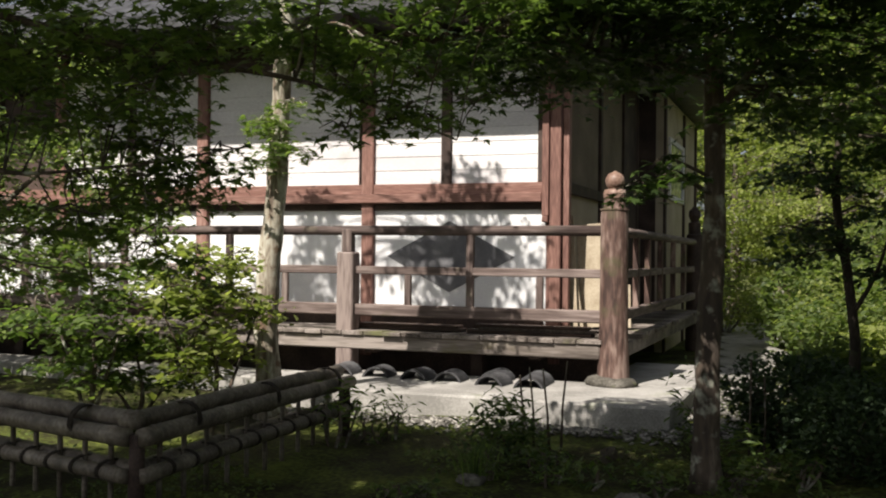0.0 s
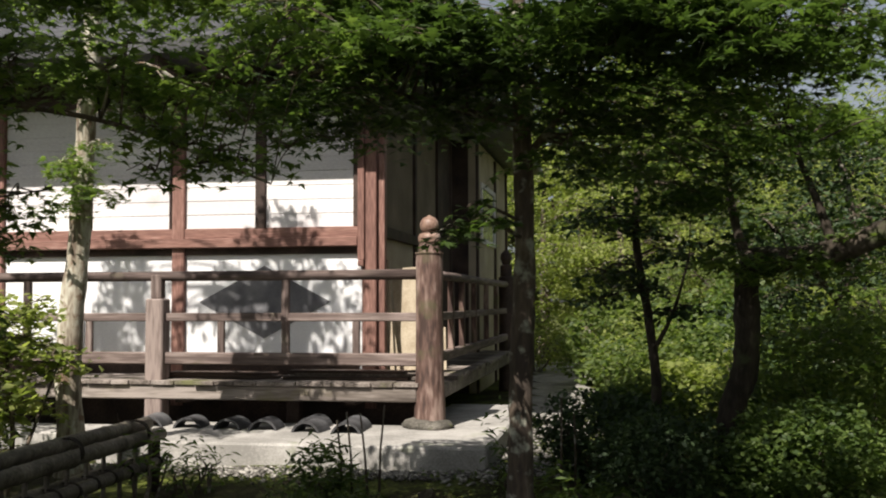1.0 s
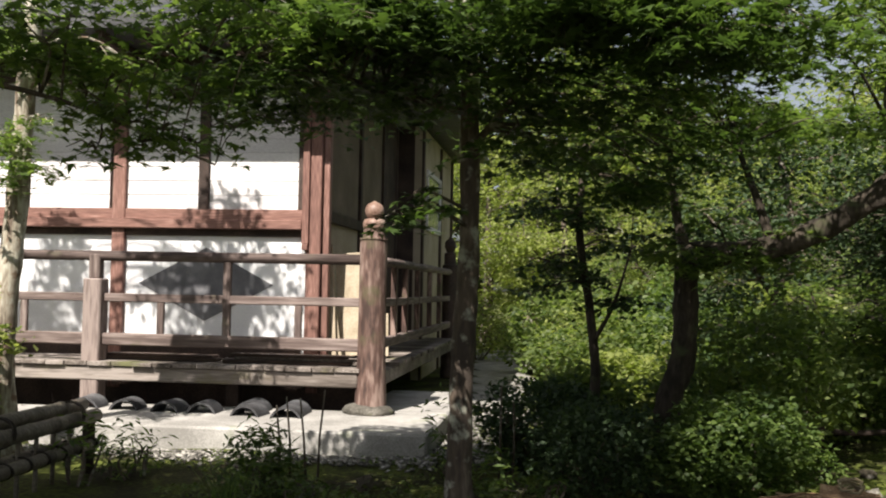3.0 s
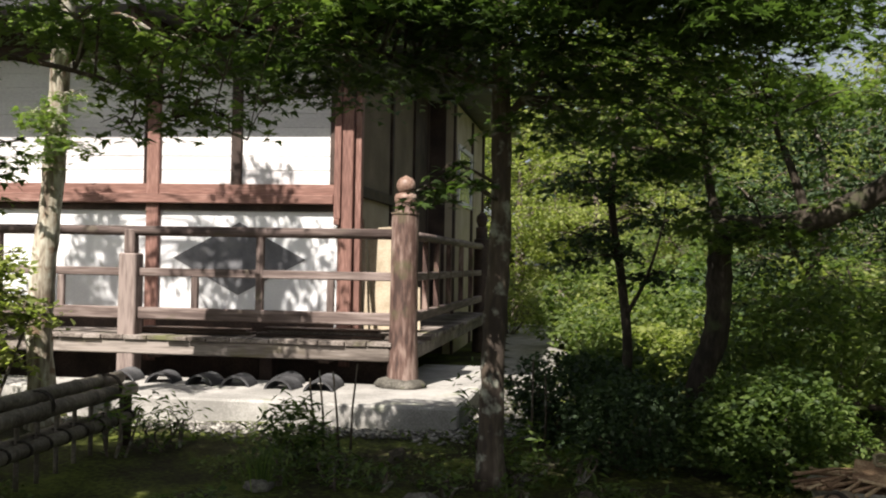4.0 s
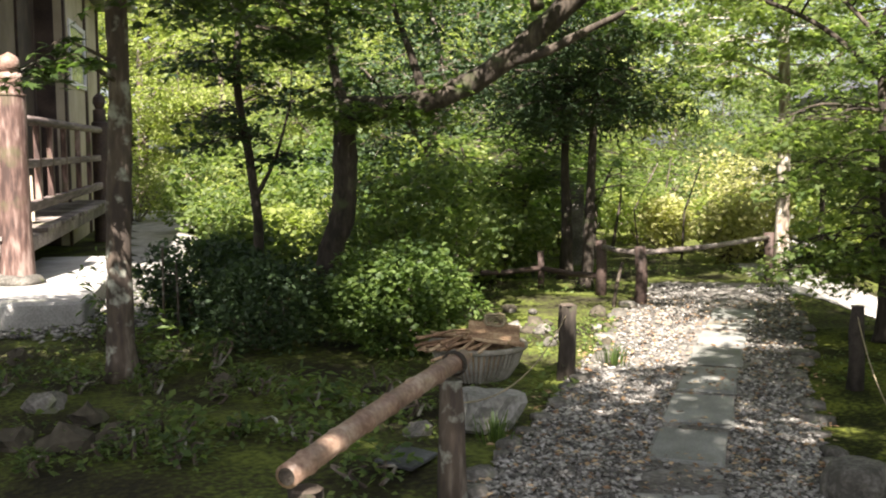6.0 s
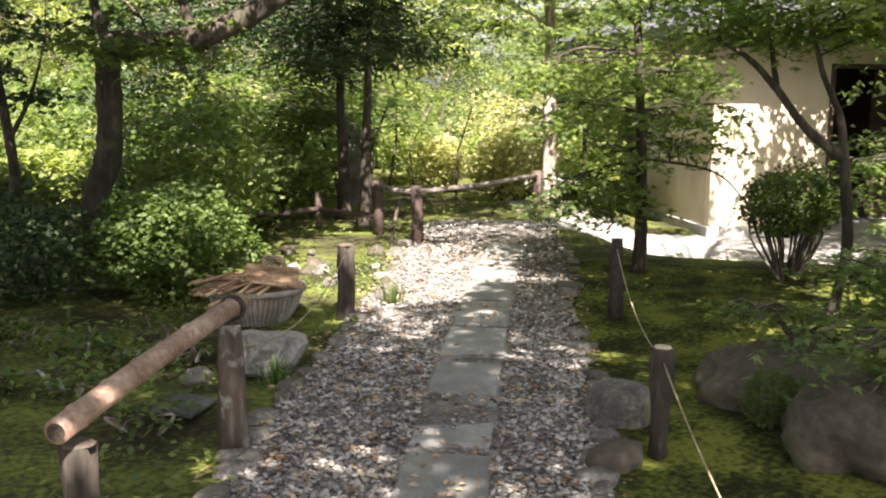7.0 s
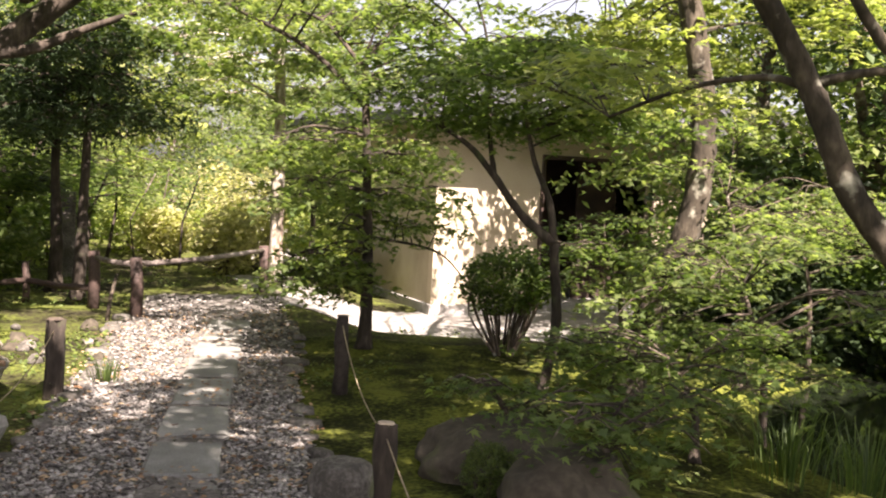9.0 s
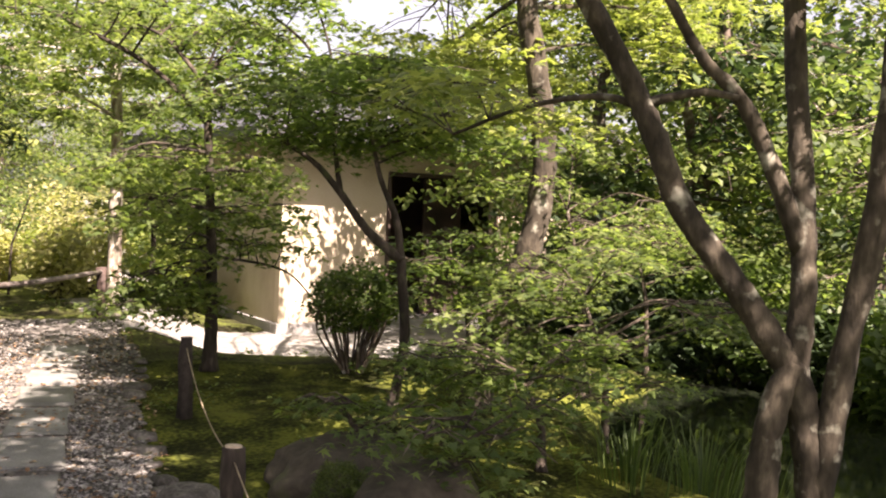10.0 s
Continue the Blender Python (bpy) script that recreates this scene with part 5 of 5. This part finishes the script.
slant = thing("leaning_stick", on(polar(42.7, 9.55)), "brown stick leaning beside the rustic fence", "stick")
part("shaft", tube(bmesh.new(), [Vector((0, 0, -0.05)), Vector((0.06, 0.02, 0.2)), Vector((0.14, 0.03, 0.42))], [0.02, 0.016], 8, 0.2), M_BARK_MAPLE, slant, smooth=True)
tb_ = thing("stone_tablet", on((8.36, 9.77, 0)), "upright grey stone tablet among the trees", "stone tablet", turn=-40)
bm = slab((-0.1, -0.06, -0.1), (0.1, 0.06, 1.02), None, 0.015)
part("slab", bm, M_STONE, tb_)


# ---- stones ----
def stone_thing(name, at, size, seed, label, mat=M_STONE, flat=0.0, group="", detail=3, rough=0.35, turn=0.0):
    p = on(at)
    ob = part(name, rock_mesh(size, seed, detail, rough, flat), mat, None, smooth=rough < 0.6)
    ob.matrix_world = pose(p.x, p.y, p.z + size[2] * 0.28, 0, 0, turn)
    return tagged(ob, label, "rock", group)


stone_thing("boulder", (4.68, 2.2, 0), (0.46, 0.36, 0.2), 3, "large brown-grey boulder at the edge of the moss bed", M_BOULDER, 0.75, "boulders by the path", 4)
stone_thing("boulder", polar(69.3, 4.36), (0.35, 0.3, 0.26), 8, "large rounded brown boulder under low maple leaves", M_BOULDER, 0.8, "boulders by the path", 4)
stone_thing("boulder", (3.72, 2.5, 0), (0.16, 0.15, 0.155), 12, "smooth grey boulder beside the path stake", M_STONE, 0.8, "boulders by the path", 4, 0.2)
stone_thing("boulder", polar(56.0, 3.98), (0.13, 0.11, 0.085), 14, "small reddish stone at the path's edge", M_BOULDER, 0.0, "boulders by the path")
rl = part("block_stone", rock_mesh((0.22, 0.19, 0.21), 21, 3, 0.5, 0.5), M_STONE_PALE, None)
rl.matrix_world = pose(3.12, 4.36, 0.08, 0, 4, 20)
tagged(rl, "pale flat-topped garden stone beside the path", "rock")
for i, (bz, ds, s_) in enumerate(((11.0, 6.1, 0.15), (13.2, 5.7, 0.13), (9.4, 5.4, 0.12), (7.2, 5.3, 0.14), (11.9, 5.2, 0.16), (14.6, 5.3, 0.12), (16.8, 6.9, 0.1), (5.0, 5.6, 0.1), (18.5, 7.6, 0.12), (2.0, 6.6, 0.1), (9.8, 7.6, 0.11), (20.5, 6.4, 0.1), (31.5, 5.2, 0.09), (29, 6.1, 0.1))):
    stone_thing("garden_stone", polar(bz, ds), (s_ * 0.85, s_ * 0.68, s_ * 0.62), 30 + i, "grey stone half sunk in the moss", M_BOULDER if i % 3 else M_STONE, 0.0, "stones in the moss", 2, 0.75, i * 40)
r = R(77)
for side in (0, 1):
    a = -1.6
    while a < 5.6:
        s_ = r.uniform(0.04, 0.085)
        lo, hi = path_edges(a)
        p = along(a, (lo - 0.03 if side == 0 else hi + 0.03) + r.normal() * 0.02)
        stone_thing("edging_stone", p, (s_ * 1.2, s_ * 0.8, s_ * 0.75), int(r.integers(0, 900)), "small mossy stone edging the gravel path", M_STONE, 0.6, "edging stones", 2, 0.45, r.uniform(0, 360))
        a += s_ * 2.1 + r.uniform(0, 0.22)
for i in range(16):
    p = polar(r.uniform(36.5, 43), r.uniform(7.6, 9.2))
    s_ = r.uniform(0.05, 0.1)
    stone_thing("garden_stone", p, (s_, s_ * 0.8, s_ * 0.7), 200 + i, "pale stone in the bank beside the path", M_BOULDER if i % 2 else M_STONE, 0.0, "stones in the bank", 2, 0.5, i * 31)
sl = part("slate_piece", slab((-0.13, -0.1, 0), (0.13, 0.1, 0.02), None, 0.004), M_TILE, None)
sl.matrix_world = pose(2.38, 3.98, gz(2.38, 3.98) + 0.03, 4, 0, 30)
tagged(sl, "dark flat slate lying on the moss", "slate")

# pavers in the gravel path
pav = thing("stepping_stones", along(0, 0), "row of rectangular pale granite pavers in the gravel", "stepping stones", kind="structure")
PB = along(0, 0)
r = R(9)
for a0, a1, c in ((-2.1, -1.5, 0.02), (-1.4, -0.82, 0.02), (-0.7, -0.1, 0.02), (0.0, 0.6, 0.02), (0.73, 1.32, 0.025), (1.44, 2.09, 0.015), (2.2, 2.91, 0.0), (3.0, 3.63, -0.015), (3.77, 4.27, -0.03), (4.46, 4.9, -0.06), (5.02, 5.5, -0.08)):
    bm = slab((a0 + 0.01, c - 0.18, -0.03), (a1 - 0.01, c + 0.18, 0.032 + r.uniform(-0.006, 0.006)), None, 0.014)
    for v in bm.verts:
        v.co.x += r.normal() * 0.008
        v.co.y += r.normal() * 0.008
    pv = part("paver", bm, M_PAVER, pav)
    pv.matrix_local = Matrix.Rotation(math.atan2(PF.y, PF.x), 4, 'Z')


def pebbles(name, places, sizes, material, label, category, seed):
    """Many small irregular stones in one mesh."""
    rg = R(seed)
    n = len(places)
    base = np.array([(1, 0, 0), (0, 1, 0), (-1, 0, 0), (0, -1, 0), (0, 0, 0.7), (0, 0, -0.6)], float)
    fc = np.array([(0, 1, 4), (1, 2, 4), (2, 3, 4), (3, 0, 4), (1, 0, 5), (2, 1, 5), (3, 2, 5), (0, 3, 5)])
    co = base[None] * rg.uniform(0.6, 1.3, (n, 6, 1)) * np.array([1, 0.8, 0.55])[None, None]
    th = rg.uniform(0, 6.28, n)
    c, s = np.cos(th)[:, None], np.sin(th)[:, None]
    x, y = co[..., 0] * c - co[..., 1] * s, co[..., 0] * s + co[..., 1] * c
    tilt = rg.normal(0, 0.35, (n, 1))
    co = np.stack([x, y, co[..., 2] + x * tilt], -1) * sizes[:, None, None] + places[:, None, :]
    f = (fc[None] + (np.arange(n) * 6)[:, None, None]).reshape(-1)
    me = bpy.data.meshes.new(name)
    me.vertices.add(n * 6)
    me.vertices.foreach_set("co", co.reshape(-1))
    me.loops.add(len(f))
    me.loops.foreach_set("vertex_index", f)
    me.polygons.add(len(f) // 3)
    me.polygons.foreach_set("loop_start", np.arange(len(f) // 3) * 3)
    me.update(calc_edges=True)
    me.materials.append(material)
    return tagged(new(name, me), label, category, kind="stuff")


r = R(15)
a, b = r.uniform(-3.0, 7.3, 26000), r.uniform(-0.62, 0.86, 26000)
a = np.where(r.uniform(0, 1, 26000) < 0.6, r.uniform(-2.0, 2.5, 26000), a)
keep = (np.abs(b - 0.01) > 0.19) | (r.uniform(0, 1, 26000) < 0.05)
a, b = a[keep], b[keep]
X, Y = PO.x + PF.x * a + PL.x * b, PO.y + PF.y * a + PL.y * b
pebbles("gravel", np.stack([X, Y, ground_height(X, Y) + 0.014], 1), r.uniform(0.01, 0.03, len(a)), M_PEBBLE, "loose brown and grey gravel on the path", "gravel", 1)
s, d = r.uniform(-0.9, 4.0, 2600), -1.5 - np.abs(r.normal(0, 0.22, 2600))
sp = np.array([hallpoint(q, w_, 0) for q, w_ in zip(s, d)])
s2, d2 = -0.8 - np.abs(r.normal(0, 0.5, 2400)), r.uniform(-1.6, 6, 2400)
sp2 = np.array([hallpoint(q, w_, 0) for q, w_ in zip(s2, d2)])
sp = np.concatenate([sp, sp2])
sp[:, 2] = ground_height(sp[:, 0], sp[:, 1]) + 0.015
pebbles("slab_edge_gravel", sp, r.uniform(0.015, 0.05, len(sp)), M_PEBBLE, "grey stones spread along the foundation slab", "gravel", 2)

# fallen leaves and low green growth
n = 3000
a, b = r.uniform(-3, 6.3, n), r.uniform(-0.7, 0.95, n)
X, Y = PO.x + PF.x * a + PL.x * b, PO.y + PF.y * a + PL.y * b
lit = leaves("fallen_leaf_litter", np.stack([X, Y, ground_height(X, Y) + 0.03], 1), r.uniform(0.02, 0.05, n), "oval", 3.0, M_LITTER, None, r, (0, 0, 0))
tagged(lit, "dry brown leaves scattered over the path", "leaf litter")
n = 60000
X, Y = r.uniform(-4.5, 10, n), r.uniform(1.2, 11, n)
den = np.array([noise.noise(Vector((x * 0.9, y * 0.9, 3))) + 0.6 * noise.noise(Vector((x * 3.1, y * 3.1, 8))) for x, y in zip(X, Y)])
hx = (X - TP[0]) * 0.934 - (Y - TP[1]) * 0.358
hy = (X - TP[0]) * 0.358 + (Y - TP[1]) * 0.934
bear = np.degrees(np.arctan2(X, Y))
ok = (den > 0.12) & ~on_path(X, Y) & ~in_yard(X, Y) & (~in_moss(X, Y) | (den > 0.5)) & ~((hx < 0.9) & (hy > -1.6)) & ((bear < 47) | (den > 0.42))
X, Y, den = X[ok], Y[ok], den[ok]
gc = leaves("ground_cover", np.stack([X, Y, ground_height(X, Y) + 0.01 + np.abs(r.normal(0, 0.04, len(X)))], 1), r.uniform(0.02, 0.055, len(X)), "oval", 0.9, L_GRASS, None, r, (0, 0, 0))
tagged(gc, "low green weeds and moss tufts covering the soil", "ground cover")


def grass(at, n, length, spread_, seed, label):
    rg = R(seed)
    at = on(at)
    th = thing("grass_clump", at, label, "grass")
    bm = bmesh.new()
    for k in range(n):
        a = rg.uniform(0, 6.28)
        q = abs(rg.normal(0, 0.35)) * spread_
        b0 = Vector((math.cos(a) * q, math.sin(a) * q, 0))
        ln = length * rg.uniform(0.6, 1.2)
        out = Vector((math.cos(a), math.sin(a), 0)) * ln * rg.uniform(0.2, 0.7)
        w_ = Vector((-math.sin(a), math.cos(a), 0)) * 0.004
        pts = [b0, b0 + out * 0.3 + Vector((0, 0, ln * 0.6)), b0 + out * 0.7 + Vector((0, 0, ln * 0.9)), b0 + out * 1.05 + Vector((0, 0, ln * 0.8))]
        prev = None
        for j, p in enumerate(pts):
            f = (1, 0.9, 0.6, 0.05)[j]
            cur = (bm.verts.new(p - w_ * f), bm.verts.new(p + w_ * f))
            if prev:
                bm.faces.new((prev[0], prev[1], cur[1], cur[0]))
            prev = cur
    part("blade_tuft", bm, L_BUSH, th, kind="stuff")


grass(polar(81.0, 5.6), 120, 0.34, 0.6, 1, "tall green grass clump at the pond's edge")
grass(polar(85.0, 5.7), 120, 0.36, 0.6, 2, "tall green grass clump beside the maple")
grass((2.95, 4.05, 0), 60, 0.14, 0.12, 3, "small bright grass tuft beside the flat stone")
grass((4.6, 4.98, 0), 60, 0.16, 0.14, 4, "small bright grass tuft at the foot of the stake")
grass(polar(2.2, 6.7), 50, 0.3, 0.2, 5, "thin grass growing in the shade")
# moss cushion between the boulders
shrub("moss_cushion", "rounded cushion of green moss between the boulders", (4.1, 1.95, 0), (0.12, 0.12, 0.13), 4500, (L_GRASS, "narrow", 0.02, 0.2), 160, stems=3, shell=0.8)
# ---- basket of dry sticks ----
bk = thing("basket", on(polar(35.0, 6.55)), "pale woven basket heaped with dry brown sticks", "basket")
for k in range(54):
    t0 = 2 * math.pi * k / 54
    c_, s_ = math.cos(t0), math.sin(t0)
    part("slat", tube(bmesh.new(), [Vector((c_ * 0.2, s_ * 0.2, 0.0)), Vector((c_ * 0.265, s_ * 0.265, 0.1)), Vector((c_ * 0.305, s_ * 0.305, 0.21))], 0.011, 6), M_BASKET, bk)
part("rim", tube(bmesh.new(), [(0.315 * math.cos(2 * math.pi * k / 32), 0.315 * math.sin(2 * math.pi * k / 32), 0.215) for k in range(33)], 0.02, 8), M_BASKET, bk, smooth=True)
part("lining", lathe([(0.19, 0.0), (0.255, 0.1), (0.293, 0.2), (0.28, 0.2), (0.24, 0.1), (0.1, 0.09)], 32), M_STICK, bk, smooth=True)
r = R(44)
for k in range(34):
    th_ = r.normal(0.3, 0.25) + (math.pi / 2 if k % 7 == 0 else 0)
    ln = r.uniform(0.22, 0.42)
    cx, cy, cz = r.uniform(-0.16, 0.1), r.uniform(-0.15, 0.15), 0.19 + r.uniform(0, 0.1)
    dx, dy = math.cos(th_) * ln, math.sin(th_) * ln
    sx = thing("dry_stick", (0, 0, 0), "dry brown stick heaped in the basket", "stick", "sticks in the basket")
    sx.matrix_world = bk.matrix_world
    part("shaft", tube(bmesh.new(), [Vector((cx - dx, cy - dy, cz + r.normal() * 0.02)), Vector((cx, cy, cz + 0.015)), Vector((cx + dx, cy + dy, cz + r.normal() * 0.03))], [0.012, 0.008], 6, 0.2, k), M_STICK, sx, smooth=True)

mat_thing = thing("slatted_mat", (0, 0, 0), "split bamboo mat thrown on the heap of sticks", "mat")
mat_thing.matrix_world = bk.matrix_world @ pose(0.06, -0.1, 0.295, 14, 6, -36)
for k in range(11):
    part("slat", slab((-0.17, -0.13 + k * 0.026, 0), (0.17, -0.112 + k * 0.026, 0.012), None, 0.003), M_STICK, mat_thing)
coil = thing("rope_coil", (0, 0, 0), "loose coil of pale straw rope in the basket", "rope")
coil.matrix_world = bk.matrix_world @ pose(0.17, 0.03, 0.29, 18, -20, 0)
part("strand", tube(bmesh.new(), [Vector(((0.07 + 0.012 * math.sin(k * 1.9)) * math.cos(k * 0.5), (0.07 + 0.012 * math.sin(k * 1.9)) * math.sin(k * 0.5), 0.0016 * k)) for k in range(60)], 0.009, 6), M_TWINE, coil, smooth=True)

# stalks and seedlings in the shade before the slab
for i, (bz, ds, h, n) in enumerate(((-5.6, 7.9, 0.62, 90), (-3.6, 8.1, 0.5, 110), (-2.4, 8.3, 0.42, 90), (5.0, 7.4, 0.3, 90), (2.6, 7.0, 0.26, 80), (8.5, 6.6, 0.24, 70), (17, 7.4, 0.4, 120), (19.5, 6.9, 0.36, 120), (25, 5.9, 0.26, 90), (14.5, 8.2, 0.8, 160))):
    shrub("seedling", "slender leafy seedling growing in the shade", polar(bz, ds), (0.16 + 0.1 * h, 0.16 + 0.1 * h, h * 0.45), n, (L_BUSH if i % 2 else L_MAPLE, "narrow", 0.1, 0.9), 210 + i, stems=4, group="seedlings in the shade", shell=0.2)
rs = R(66)
for i, (bz, h) in enumerate(((4.9, 0.62), (5.6, 0.68), (6.5, 0.66), (7.1, 0.7), (17.3, 0.75), (18.1, 0.6))):
    p = on(polar(bz, 7.6 + 0.1 * i))
    st = thing("bare_stalk", p, "thin bare upright stalk before the slab", "stalk", "bare stalks")
    part("shaft", tube(bmesh.new(), [Vector((0, 0, -0.05)), Vector((rs.normal() * 0.02, 0, h * 0.5)), Vector((rs.normal() * 0.04, 0, h))], [0.011, 0.007], 6), M_BARK, st, smooth=True)

# leafy weeds over the shaded soil
rs = R(91)
for i in range(34):
    bz, ds = rs.uniform(-4, 31), rs.uniform(4.4, 7.4)
    w_ = rs.uniform(0.1, 0.24)
    shrub("weed", "low leafy weed on the shaded soil", polar(bz, ds), (w_, w_, w_ * 0.45), 110, ((L_GRASS, L_BUSH, L_MAPLE)[i % 3], ("oval", "narrow")[i % 2], 0.055, 1.0), 300 + i, stems=4, group="weeds on the soil", shell=0.2)
